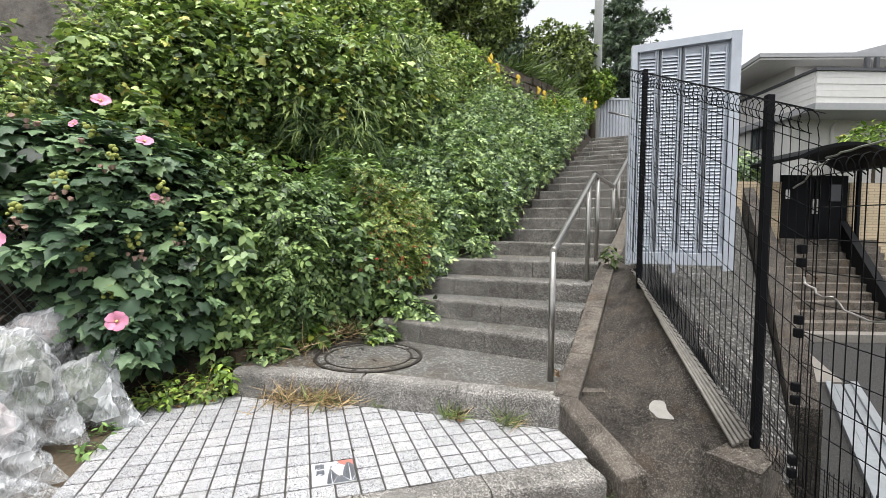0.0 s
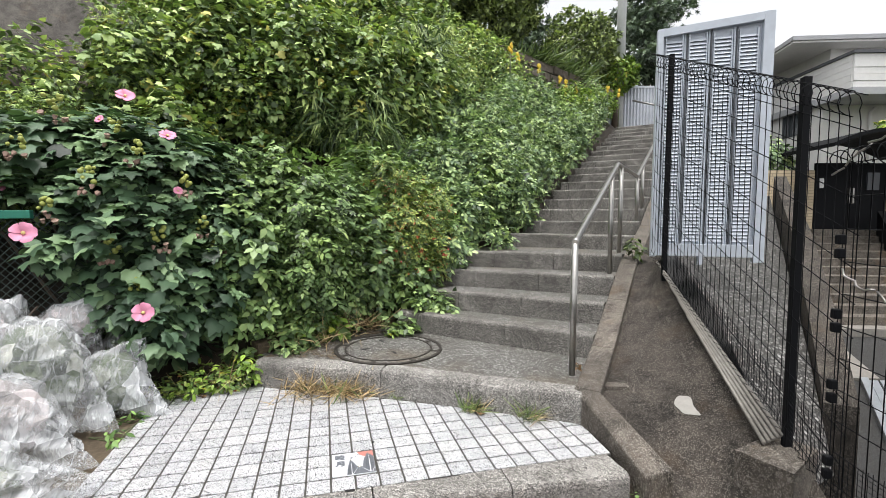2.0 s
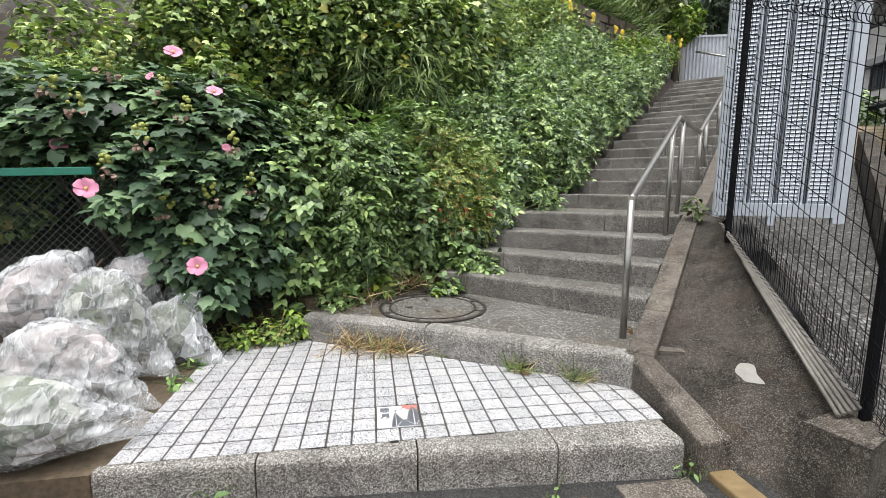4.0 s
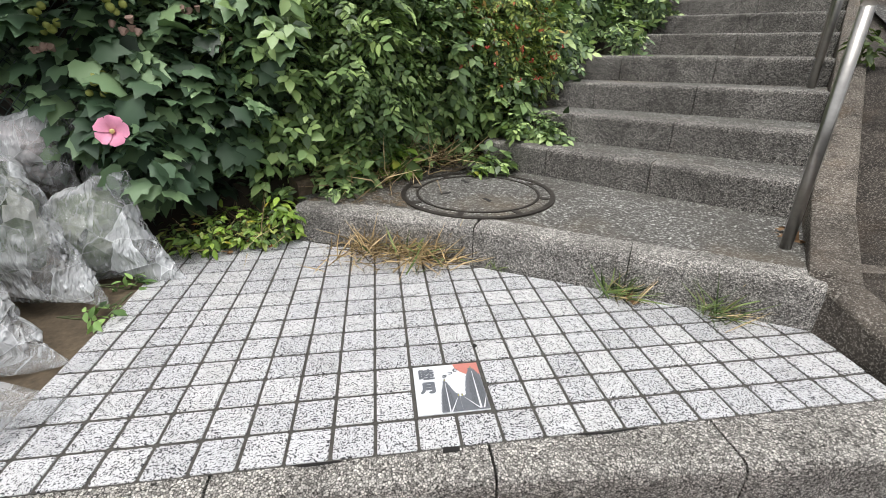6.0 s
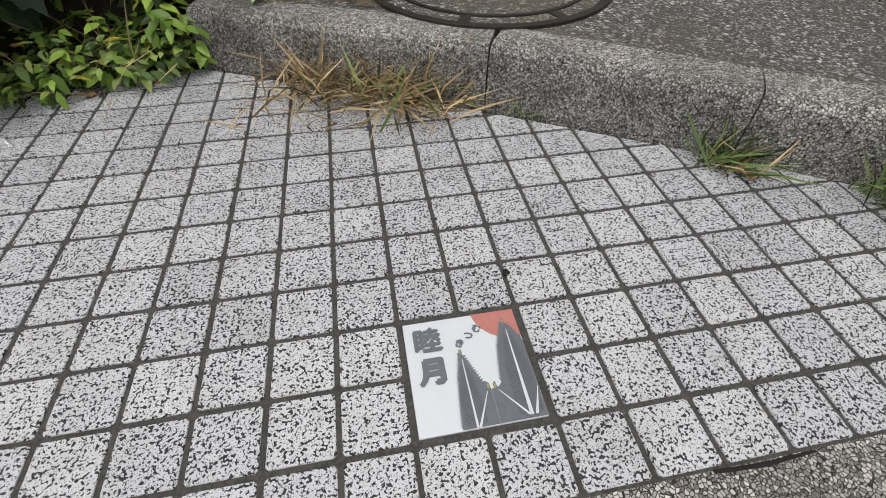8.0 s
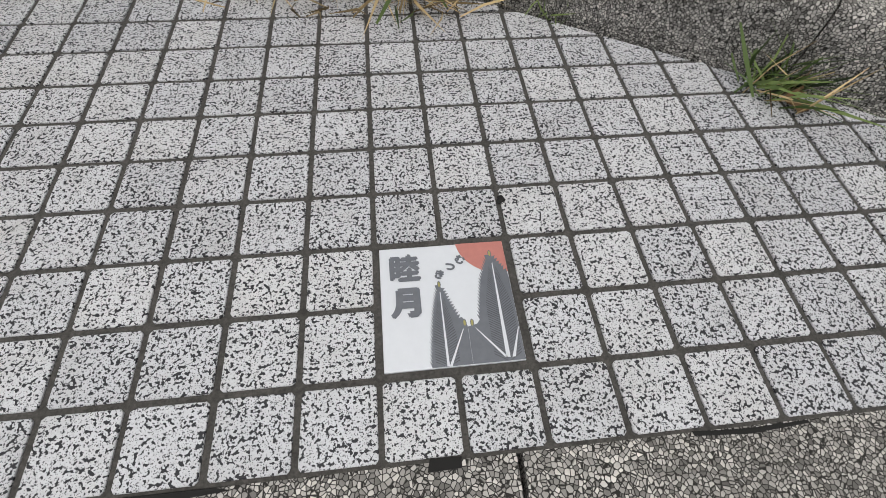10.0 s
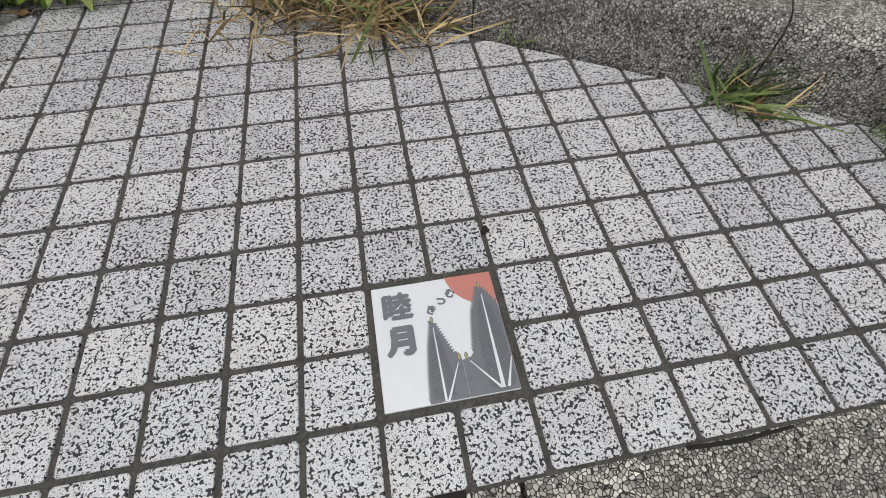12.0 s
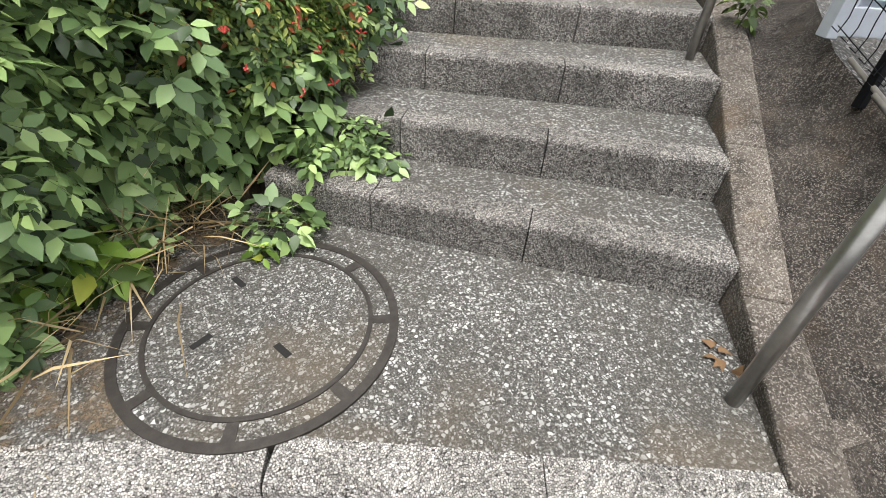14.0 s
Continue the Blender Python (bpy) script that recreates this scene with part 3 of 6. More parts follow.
# ---------- metal screen ----------
pa, pb = Vector((2.652, 1.02, 0)), Vector((3.358, 0.59, 0))
scr_dir = (pb - pa).normalized()
scr_m = Matrix.Translation((pa.x, pa.y, 0.886)) @ Matrix.Rotation(math.atan2(scr_dir.y, scr_dir.x), 4, "Z")
W_, H_ = (pb - pa).length, 1.85
screen = empty("metal_screen", "tall light-grey steel screen of louvred and ribbed strips", "screen", m=scr_m)
for nm, lo, hi in [("frame_side", (0, -0.035, -0.01), (0.045, 0.03, H_)), ("frame_side", (W_ - 0.075, -0.035, -0.04), (W_, 0.03, H_ + 0.06)), ("frame_rail", (0.045, -0.034, 0.0), (W_ - 0.075, 0.03, 0.10)), ("foot", (0.36, -0.03, -0.07), (0.40, 0.03, 0.0))]:
    part(nm, box(lo, hi, None, 0.003), M_PANEL, screen)
bm = bmesh.new()
add_box(bm, (0.045, -0.034, H_ - 0.06), (W_ - 0.075, 0.03, H_))
for v in bm.verts:
    if v.co.x > 0.3:
        v.co.z += 0.055
part("frame_rail", bm, M_PANEL, screen)
part("back_plate", box((0.045, 0.012, 0.1), (W_ - 0.075, 0.022, H_ + 0.02)), M_PANEL, screen)
bm = box((-0.058, -0.012, -0.011), (0.058, 0.010, 0.011))
for v in bm.verts:
    if v.co.z > 0 and v.co.y < 0:
        v.co.y += 0.012
slat_me = part("louvre", bm, M_PANEL, screen)
first = True
for u in (0.13, 0.303, 0.481, 0.66):
    part("strip_edge", box((u - 0.066, -0.016, 0.1), (u - 0.058, 0.012, H_ - 0.05)), M_PANEL, screen)
    part("strip_edge", box((u + 0.058, -0.016, 0.1), (u + 0.066, 0.012, H_ - 0.05)), M_PANEL, screen)
    for k in range(57):
        ob = slat_me if first else new("louvre", slat_me.data)
        first = False
        ob.parent = screen
        ob.location = (u, 0.0, 0.135 + 0.0288 * k)
# the dark bar of each rib has the recess's shade put into its colour
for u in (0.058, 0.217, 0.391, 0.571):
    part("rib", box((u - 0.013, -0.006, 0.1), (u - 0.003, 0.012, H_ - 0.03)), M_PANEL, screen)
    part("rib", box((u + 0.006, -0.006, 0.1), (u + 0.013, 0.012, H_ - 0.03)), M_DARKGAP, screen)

# ---------- fence ----------
FD = Vector((0.485, 1.43, 0)).normalized()
FN = Vector((FD.y, -FD.x, 0))
F0 = Vector((2.08, -0.626, 0))
fence = empty("mesh_fence", "black welded-wire fence with rolled top edge", "fence")
GRADE = 0.43


def fp(d, z, out=0.0):
    p = F0 + FD * d - FN * out
    return (p.x, p.y, z)


def fence_low(d):
    return 0.195 + GRADE * d


def fence_high(d):
    return 1.815 + GRADE * d


for d, zb, zt in [(0, 0.08, 1.825), (1.459, 0.70, 2.45)]:
    p = F0 + FD * d + FN * 0.02
    part("post", box((-0.016, -0.018, zb), (0.016, 0.018, zt), Matrix.Translation((p.x, p.y, 0)) @ Matrix.Rotation(math.atan2(FD.y, FD.x), 4, "Z"), 0.004), M_BLACK, fence)
d = -0.335
while d < 1.68:
    lo, hi = fence_low(d), fence_high(d)
    pts = [fp(d, lo + 0.02, 0.05), fp(d, lo, 0.01), fp(d, lo + 0.05, -0.005), fp(d, lo + 0.1, 0), fp(d, hi - 0.12, 0)]
    pts += [fp(d, hi - 0.05 + 0.045 * math.sin(a), 0.045 - 0.045 * math.cos(a)) for a in np.linspace(-0.6, 4.4, 9)]
    part("wire", tube(pts, 0.0021, 5), M_BLACK, fence)
    d += 0.0525
for k in range(13):
    z0 = 0.205 + 0.133 * k
    pts = [fp(-0.36, z0 + GRADE * -0.36), fp(1.68, z0 + GRADE * 1.68)]
    part("wire", tube(pts, 0.0021, 5), M_BLACK, fence)
for o, z in ((0.045, 0.0), (0.09, -0.05), (0.05, -0.095)):
    part("wire", tube([fp(-0.36, fence_high(-0.36) + z, o), fp(1.68, fence_high(1.68) + z, o)], 0.0021, 5), M_BLACK, fence)

low_fence = empty("lower_fence", "lower black wire fence panel with finer net at its foot", "fence")
d = -0.30
while d > -2.2:
    pts = [fp(d, 0.0 + 0.1 * d), fp(d, 1.40)] + [fp(d, 1.41 + 0.04 * math.sin(a), 0.04 - 0.04 * math.cos(a)) for a in np.linspace(-0.5, 4.4, 8)]
    part("wire", tube(pts, 0.0023, 5), M_BLACK, low_fence)
    d -= 0.0525
for k in range(11):
    part("wire", tube([fp(-0.30, 0.1 + 0.13 * k), fp(-2.2, 0.02 + 0.137 * k)], 0.0023, 5), M_BLACK, low_fence)
part("post", box((-0.026, -0.03, -0.4), (0.026, 0.03, 1.42), Matrix.Translation((F0 - FD * 1.7 + FN * 0.03)) @ Matrix.Rotation(math.atan2(FD.y, FD.x), 4, "Z"), 0.004), M_BLACK, low_fence)
for z in (1.07, 0.77, 0.48, 0.16):
    for q in (0.028, -0.028):
        part("clip", box((-0.014, -0.016, q - 0.02), (0.014, 0.016, q + 0.02), Matrix.Translation(fp(-0.29, z, 0.012)) @ Matrix.Rotation(math.atan2(FD.y, FD.x), 4, "Z"), 0.006), M_BLACK, low_fence, "black plastic clamp")
net = bmesh.new()
for k in range(44):
    dd = -0.3 - 0.022 * k
    add_tube(net, [fp(dd, -0.25, -0.01), fp(dd, 0.21 + 0.12 * (dd + 0.3) * -1, -0.01)], 0.0013, 4, caps=False)
for k in range(20):
    add_tube(net, [fp(-0.3, -0.22 + 0.022 * k, -0.012), fp(-1.3, -0.22 + 0.022 * k, -0.012)], 0.0013, 4, caps=False)
part("net", net, M_BLACK, low_fence, "fine black netting")
net = bmesh.new()
for k in range(70):
    dd = -0.25 + 0.022 * k
    add_tube(net, [fp(dd, fence_low(dd) - 0.05, -0.012), fp(dd, fence_low(dd) + 0.2, -0.012)], 0.0012, 4, caps=False)
for k in range(11):
    add_tube(net, [fp(-0.25, fence_low(-0.25) - 0.04 + 0.023 * k, -0.014), fp(1.28, fence_low(1.28) - 0.04 + 0.023 * k, -0.014)], 0.0012, 4, caps=False)
part("net", net, M_BLACK, fence, "fine black netting")
# loose pale wire tied over the lower fence
rw = random.Random(8)
for a, b, sag in (((-0.26, 1.36), (-0.42, 1.46), 0.0), ((-0.42, 1.46), (-0.70, 1.475), -0.01), ((-0.33, 0.98), (-0.48, 0.92), 0.02), ((-0.48, 0.92), (-0.72, 0.88), 0.03)):
    pts = [fp(a[0] + (b[0] - a[0]) * t, a[1] + (b[1] - a[1]) * t - sag * 4 * t * (1 - t) + rw.uniform(-0.006, 0.006), 0.03 + rw.uniform(-0.01, 0.01)) for t in np.linspace(0, 1, 9)]
    tagged(part("tie_wire", tube(pts, 0.004, 5), M_STEEL), "pale galvanised wire wound along the fence top", "wire", "tie wires on the fence")

# pale corrugated edging along the foot of the fence
edging = empty("corrugated_edging", "pale ridged sheet laid along the fence foot", "edging", kind="structure")
for k in range(5):
    end = 1.58 - 0.16 * k
    pts = [fp(0.0, 0.15 - 0.010 * k, -0.004 + 0.021 * k), fp(end, 0.15 + 0.435 * end - 0.006 * k, -0.012 + 0.010 * k)]
    part("ridge", tube(pts, 0.010, 6), M_PALE, edging)
block = tagged(part("footing_block", prism([(1.875, -0.56), (1.93, -0.80), (2.185, -0.715), (2.15, -0.53)], -1.0, [0.075, 0.08, 0.115, 0.11]), M_WALL), "chipped concrete block under the fence post", "concrete block")
pv, n_ = [], 28
for rr_ in (0.0, 0.5, 1.0):
    for a in np.linspace(0, 2 * math.pi, n_ + 1)[:-1]:
        r_ = rr_ * (1 + 0.08 * math.sin(3 * a + 1) + 0.06 * math.sin(5 * a))
        x, y = 1.945 + 0.05 * r_ * math.cos(a) + 0.015 * r_ * math.sin(a) + 0.02 * rr_ * max(0, math.cos(a + 1.35)) ** 12, -0.165 + 0.062 * r_ * math.sin(a) - 0.045 * rr_ * max(0, math.cos(a + 1.35)) ** 12
        pv.append((x, y, ramp_z(x, y) + 0.004 + 0.006 * (1 - rr_)))
pf = [(i * n_ + k, i * n_ + (k + 1) % n_, (i + 1) * n_ + (k + 1) % n_, (i + 1) * n_ + k) for i in range(2) for k in range(n_)]
tagged(part("mortar_patch", mesh_of("mortar_patch", pv, pf), M_MORTAR), "pale splash of mortar dried on the ramp", "mortar patch")

# ---------- bank ----------
FOOT = [(-9, 0.8), (-1.3, 1.1), (-0.5, 1.26), (0.40, 2.0), (0.62, 1.82), S(3.0, -0.83), S(4.0, -0.62), S(14, -0.62)]


def stair_z(s):
    return float(np.interp(s, [1.0, 1.7, 3.0, 3.86, 11.6, 30], [0.05, 0.2, 0.75, 0.9, 3.6, 3.9]))


def foot_dist(x, y):
    best, sign = 1e9, 1
    for (x0, y0), (x1, y1) in zip(FOOT, FOOT[1:]):
        dx, dy = x1 - x0, y1 - y0
        t = max(0, min(1, ((x - x0) * dx + (y - y0) * dy) / (dx * dx + dy * dy)))
        ex, ey = x - x0 - t * dx, y - y0 - t * dy
        d = math.hypot(ex, ey)
        if d < best - 1e-9:
            best, sign = d, (1 if dx * ey - dy * ex > 0 else -1)
    return best * sign


def bank_z(x, y):
    d = foot_dist(x, y)
    s = (x + y) * math.sqrt(0.5)
    base = stair_z(s) if x > -0.5 else 0.05
    if d <= 0:
        return base - 0.5
    bench = max(0.0, min(1.0, (5.0 - s) / 2.0))
    even = 0.95 * d
    terraced = float(np.interp(d, [0, 0.45, 1.35, 2.3, 3.2, 8.0], [0, 0.40, 0.55, 2.3, 3.3, 6.5]))
    rise = even + (terraced - even) * bench
    top = float(np.interp(x, [-2.8, -1.6], [2.9, 5.0])) + 0.03 * d
    return min(base + 0.04 + rise, top) + 0.05 * noise.noise((x * 1.3, y * 1.3, 0))


NX, NY = 70, 70
xs, ys = np.linspace(-9, 14, NX), np.linspace(0.6, 26, NY)
vs = [(x, y, bank_z(x, y)) for y in ys for x in xs]
fs = [(j * NX + i, j * NX + i + 1, (j + 1) * NX + i + 1, (j + 1) * NX + i) for j in range(NY - 1) for i in range(NX - 1)]
fs = [f for f in fs if max(foot_dist(vs[i][0], vs[i][1]) for i in f) > 0]
bank = tagged(part("bank", mesh_of("bank", vs, fs), M_SOIL), "steep dark earth bank under dense growth", "bank", kind="structure")

# ---------- foliage ----------
OVAL = ([(0, 0, 0), (0.15, 0.16, 0.03), (0.24, 0.42, 0.05), (0.15, 0.74, 0.0), (0, 1, -0.14), (-0.15, 0.74, 0.0), (-0.24, 0.42, 0.05), (-0.15, 0.16, 0.03), (0, 0.4, -0.02), (0, 0.72, -0.06)], [(0, 1, 8), (1, 2, 8), (2, 3, 9, 8), (3, 4, 9), (4, 5, 9), (5, 6, 8, 9), (6, 7, 8), (7, 0, 8)])
LOBED = ([(0, 0, 0), (0.30, -0.12, 0.0), (0.50, 0.12, -0.04), (0.43, 0.34, 0.01), (0.42, 0.60, -0.06), (0.21, 0.64, 0.0), (0, 1.0, -0.16), (-0.21, 0.64, 0.0), (-0.42, 0.60, -0.06), (-0.43, 0.34, 0.01), (-0.50, 0.12, -0.04), (-0.30, -0.12, 0.0), (0, 0.30, 0.06)], [(i, (i + 1) % 12, 12) for i in range(12)])
BLADE = ([(0.03, 0, 0), (0.055, 0.4, 0.0), (0, 1, -0.25), (-0.055, 0.4, 0.0), (-0.03, 0, 0)], [(0, 1, 3, 4), (1, 2, 3)])
IVY = ([(0, 0, 0), (0.33, 0.08, -0.03), (0.24, 0.42, 0.03), (0, 1, -0.1), (-0.24, 0.42, 0.03), (-0.33, 0.08, -0.03), (0, 0.35, 0.03)], [(i, (i + 1) % 6, 6) for i in range(6)])
SPRAY = ([(0, 0, 0), (0.03, 0.3, 0.02), (0.34, 0.42, -0.06), (0.05, 0.45, 0.02), (0.32, 0.72, -0.08), (0.05, 0.66, 0.02), (0, 1.05, -0.14), (-0.05, 0.66, 0.02), (-0.32, 0.72, -0.08), (-0.05, 0.45, 0.02), (-0.34, 0.42, -0.06), (-0.03, 0.3, 0.02)], [(0, 1, 11), (1, 2, 3), (3, 4, 5), (5, 6, 7), (7, 8, 9), (9, 10, 11), (1, 3, 9, 11), (3, 5, 7, 9)])


def compound(pairs, length, width, reach=0.8, first=0.25):
    """A divided leaf: pointed leaflets, folded along the middle, in pairs along a stalk and one at its tip."""
    vs, fs = [], []

    def leaflet(u, v, w, turn, ln):
        c, sn = math.cos(turn), math.sin(turn)
        n0 = len(vs)
        for a, b, z in ((0, 0, 0), (-0.5 * width, 0.30, 0.035), (-0.42 * width, 0.62, 0.01), (0, 1, -0.12), (0.42 * width, 0.62, 0.01), (0.5 * width, 0.30, 0.035), (0, 0.45, -0.015)):
            a, b = a * ln, b * ln
            vs.append((u + a * c + b * sn, v - a * sn + b * c, w + z * ln - 0.10 * abs(sn) * b))
        fs.extend([(n0 + i, n0 + (i + 1) % 6, n0 + 6) for i in range(6)])

    for k in range(pairs):
        v = first + (reach - first) * k / max(1, pairs)
        for side in (-1, 1):
            leaflet(0.015 * side, v, -0.05 * v * v, side * (1.05 - 0.12 * k), length * (0.8 + 0.2 * (k + 1) / pairs))
    leaflet(0, reach - 0.08, -0.05, 0.0, length * 1.15)
    n0 = len(vs)
    vs.extend([(-0.008, 0, 0), (0.008, 0, 0), (0.005, reach, -0.05), (-0.005, reach, -0.05)])
    fs.append((n0, n0 + 1, n0 + 2, n0 + 3))
    return vs, fs


FIVE = compound(2, 0.46, 0.50)
THREE = compound(1, 0.56, 0.58, 0.6, 0.45)
FERNY = compound(4, 0.32, 0.42, 0.9, 0.12)


def unit(a):
    return a / np.maximum(np.linalg.norm(a, axis=1, keepdims=True), 1e-9)


def leaf_mesh(name, pts, nrm, along, size, shape, material):
    """Many leaves in one mesh: each has its own place, facing, direction and size."""
    sv, sf = np.array(shape[0], float), shape[1]
    nrm = unit(nrm)
    along = unit(along - nrm * (along * nrm).sum(1, keepdims=True))
    side = np.cross(along, nrm)
    size = size[:, None, None]
    v = pts[:, None, :] + size * (side[:, None, :] * sv[None, :, :1] + along[:, None, :] * sv[None, :, 1:2] + nrm[:, None, :] * sv[None, :, 2:3])
    n, k = len(pts), len(sv)
    me = bpy.data.meshes.new(name)
    me.vertices.add(n * k)
    me.vertices.foreach_set("co", v.reshape(-1).astype(np.float32))
    lens = np.array([len(f) for f in sf])
    flatf = np.concatenate([np.array(f) for f in sf])
    loops = (np.arange(n)[:, None] * k + flatf[None, :]).reshape(-1)
    tot = np.tile(lens, n)
    starts = np.concatenate([[0], np.cumsum(tot)[:-1]])
    me.loops.add(len(loops))
    me.loops.foreach_set("vertex_index", loops.astype(np.int32))
    me.polygons.add(len(tot))
    me.polygons.foreach_set("loop_start", starts.astype(np.int32))
    me.update(calc_edges=True)
    me.materials.append(material)
    return me


def lump_points(rs, lumps, per_m2, depth=0.3, keep=0.72):
    """Places and facings on a heap of uneven ellipsoids, thinned out inside it."""
    P_, N_ = [], []
    for cx, cy, cz, rx, ry, rz in lumps:
        n = int(per_m2 * 4.2 * (rx * ry + ry * rz + rz * rx))
        q = unit(rs.normal(size=(n, 3)))
        wob = 1 + 0.16 * np.sin(5 * q[:, :1] + 3 * q[:, 1:2] + cx * 7) + 0.13 * np.sin(9 * q[:, 2:3] - 6 * q[:, :1] + cy * 5)
        rad = wob * (1 - depth * rs.random((n, 1)) ** 1.6)
        p = np.array([cx, cy, cz]) + q * rad * np.array([rx, ry, rz])
        nn = unit(q / np.array([rx, ry, rz]))
        ok = np.ones(n, bool)
        for ox, oy, oz, ax, ay, az in lumps:
            if (ox, oy, oz) == (cx, cy, cz):
                continue
            ok &= (((p - [ox, oy, oz]) / [ax, ay, az]) ** 2).sum(1) > keep ** 2
        P_.append(p[ok])
        N_.append(nn[ok])
    return np.concatenate(P_), np.concatenate(N_)


def foliage(name, parent, seed, lumps, per_m2, size, shape, material, droop=0.5, up=0.6, jit=0.5, depth=0.3, spread=0.35, cut=None, label=""):
    rs = np.random.RandomState(seed)
    p, n = lump_points(rs, lumps, per_m2, depth)
    if cut is not None:
        m = cut(p)
        p, n = p[m], n[m]
    face = unit(n * 0.55 + np.array([0, 0, up]) + rs.normal(size=n.shape) * jit)
    along = n * [1, 1, 0.3] + rs.normal(size=n.shape) * 0.7 - np.array([0, 0, droop])
    sz = size * (1 + spread * rs.uniform(-1, 1, len(p)))
    return part(name, leaf_mesh(name, p, face, along, sz, shape, material), None, parent, label)


def stems(parent, base, tips, r, material, name="stem"):
    rb = random.Random(len(tips))
    bm = bmesh.new()
    for t in tips:
        mid = (Vector(base) + Vector(t)) / 2 + Vector((rb.uniform(-0.08, 0.08), rb.uniform(-0.08, 0.08), 0.05))
        add_tube(bm, [base, mid, t], r, 5, r * 0.4)
    part(name, bm, material, parent)


def above_floor(p):
    """Keeps growth off the terrace, the landing and the middle of the stairs."""
    s, w = (p[:, 0] + p[:, 1]) * 0.7071, (p[:, 0] - p[:, 1]) * 0.7071
    z = np.interp(s, [1.0, 1.7, 3.0, 3.86, 11.6, 30], [0.2, 0.25, 0.82, 1.0, 3.75, 4.0])
    return p[:, 2] > np.where(w > -0.9, z, 0.0)


# hibiscus bush
hib = empty("hibiscus_bush", "large-leaved hibiscus bush with pink blooms and buds", "bush")
HL = [(-1.45, 1.45, 0.95, 0.62, 0.50, 0.62), (-1.05, 1.35, 0.62, 0.42, 0.36, 0.48), (-1.95, 1.6, 1.15, 0.6, 0.5, 0.55), (-1.3, 1.7, 1.45, 0.6, 0.5, 0.45), (-0.85, 1.6, 1.0, 0.42, 0.4, 0.5), (-1.85, 1.75, 1.6, 0.6, 0.5, 0.36), (-2.6, 1.7, 1.3, 0.6, 0.5, 0.6), (-1.1, 1.15, 0.42, 0.2, 0.16, 0.22)]


def off_fence(p):
    """Leaves the wire fence behind the rubbish clear."""
    return above_floor(p) & ~((p[:, 0] < -1.62) & (p[:, 2] < 1.27))


foliage("foliage", hib, 1, HL, 520, 0.098, LOBED, M_HIB, droop=0.7, up=0.95, jit=0.33, spread=0.45, cut=off_fence, depth=0.45)
stems(hib, (-1.5, 1.5, 0.0), [(x, y, z + 0.3) for x, y, z, *_ in HL], 0.018, M_BARK)


def bloom(at, r, facing, material=M_PETAL):
    f = Vector(facing).to_track_quat("Z", "Y").to_matrix().to_4x4()
    fl = part("flower", bmesh.new(), None, hib)
    bm = bmesh.new()
    for k in range(5):
        a = 2 * math.pi * k / 5
        rows = []
        for t, wd, h in ((0.08, 0.08, 0.0), (0.45, 0.40, 0.20), (0.8, 0.52, 0.34), (1.0, 0.30, 0.28)):
            rows.append([bm.verts.new(Matrix.Translation(at) @ f @ (Matrix.Rotation(a, 4, "Z") @ Vector((r * t, r * wd * q, r * (h + 0.06 * q * q + 0.04 * q))))) for q in (-1, -0.4, 0.4, 1)])
        for x, y in zip(rows, rows[1:]):
            for i in range(3):
                bm.faces.new((x[i], x[i + 1], y[i + 1], y[i]))
    old = fl.data
    fl.data = bpy.data.meshes.new("flower")
    bm.to_mesh(fl.data)
    bm.free()
    fl.data.materials.append(material)
    smooth(fl.data)
    fl["label"] = "open pink bloom"
    bpy.data.meshes.remove(old)
    c = bmesh.new()
    bmesh.ops.create_icosphere(c, subdivisions=2, radius=r * 0.17, matrix=Matrix.Translation(Vector(at) + f.to_3x3() @ Vector((0, 0, r * 0.2))))
    part("stamen", c, M_YELLOWPALE, fl, "pale yellow centre")


for at, r, fc in (((-1.078, 0.812, 0.598), 0.058, (0.25, -1, 0.35)), ((-1.697, 0.887, 1.072), 0.062, (0.5, -1, 0.45)), ((-1.28, 1.22, 1.96), 0.055, (0.3, -0.8, 0.7)), ((-1.01, 1.12, 1.70), 0.05, (0.3, -0.8, 0.9)), ((-1.42, 1.2, 1.80), 0.03, (-0.3, -0.8, 0.5)), ((-0.98, 1.2, 1.35), 0.03, (0.4, -0.8, 0.5)), ((-2.0, 1.2, 1.35), 0.05, (0.4, -0.8, 0.4))):
    bloom(at, r, fc)
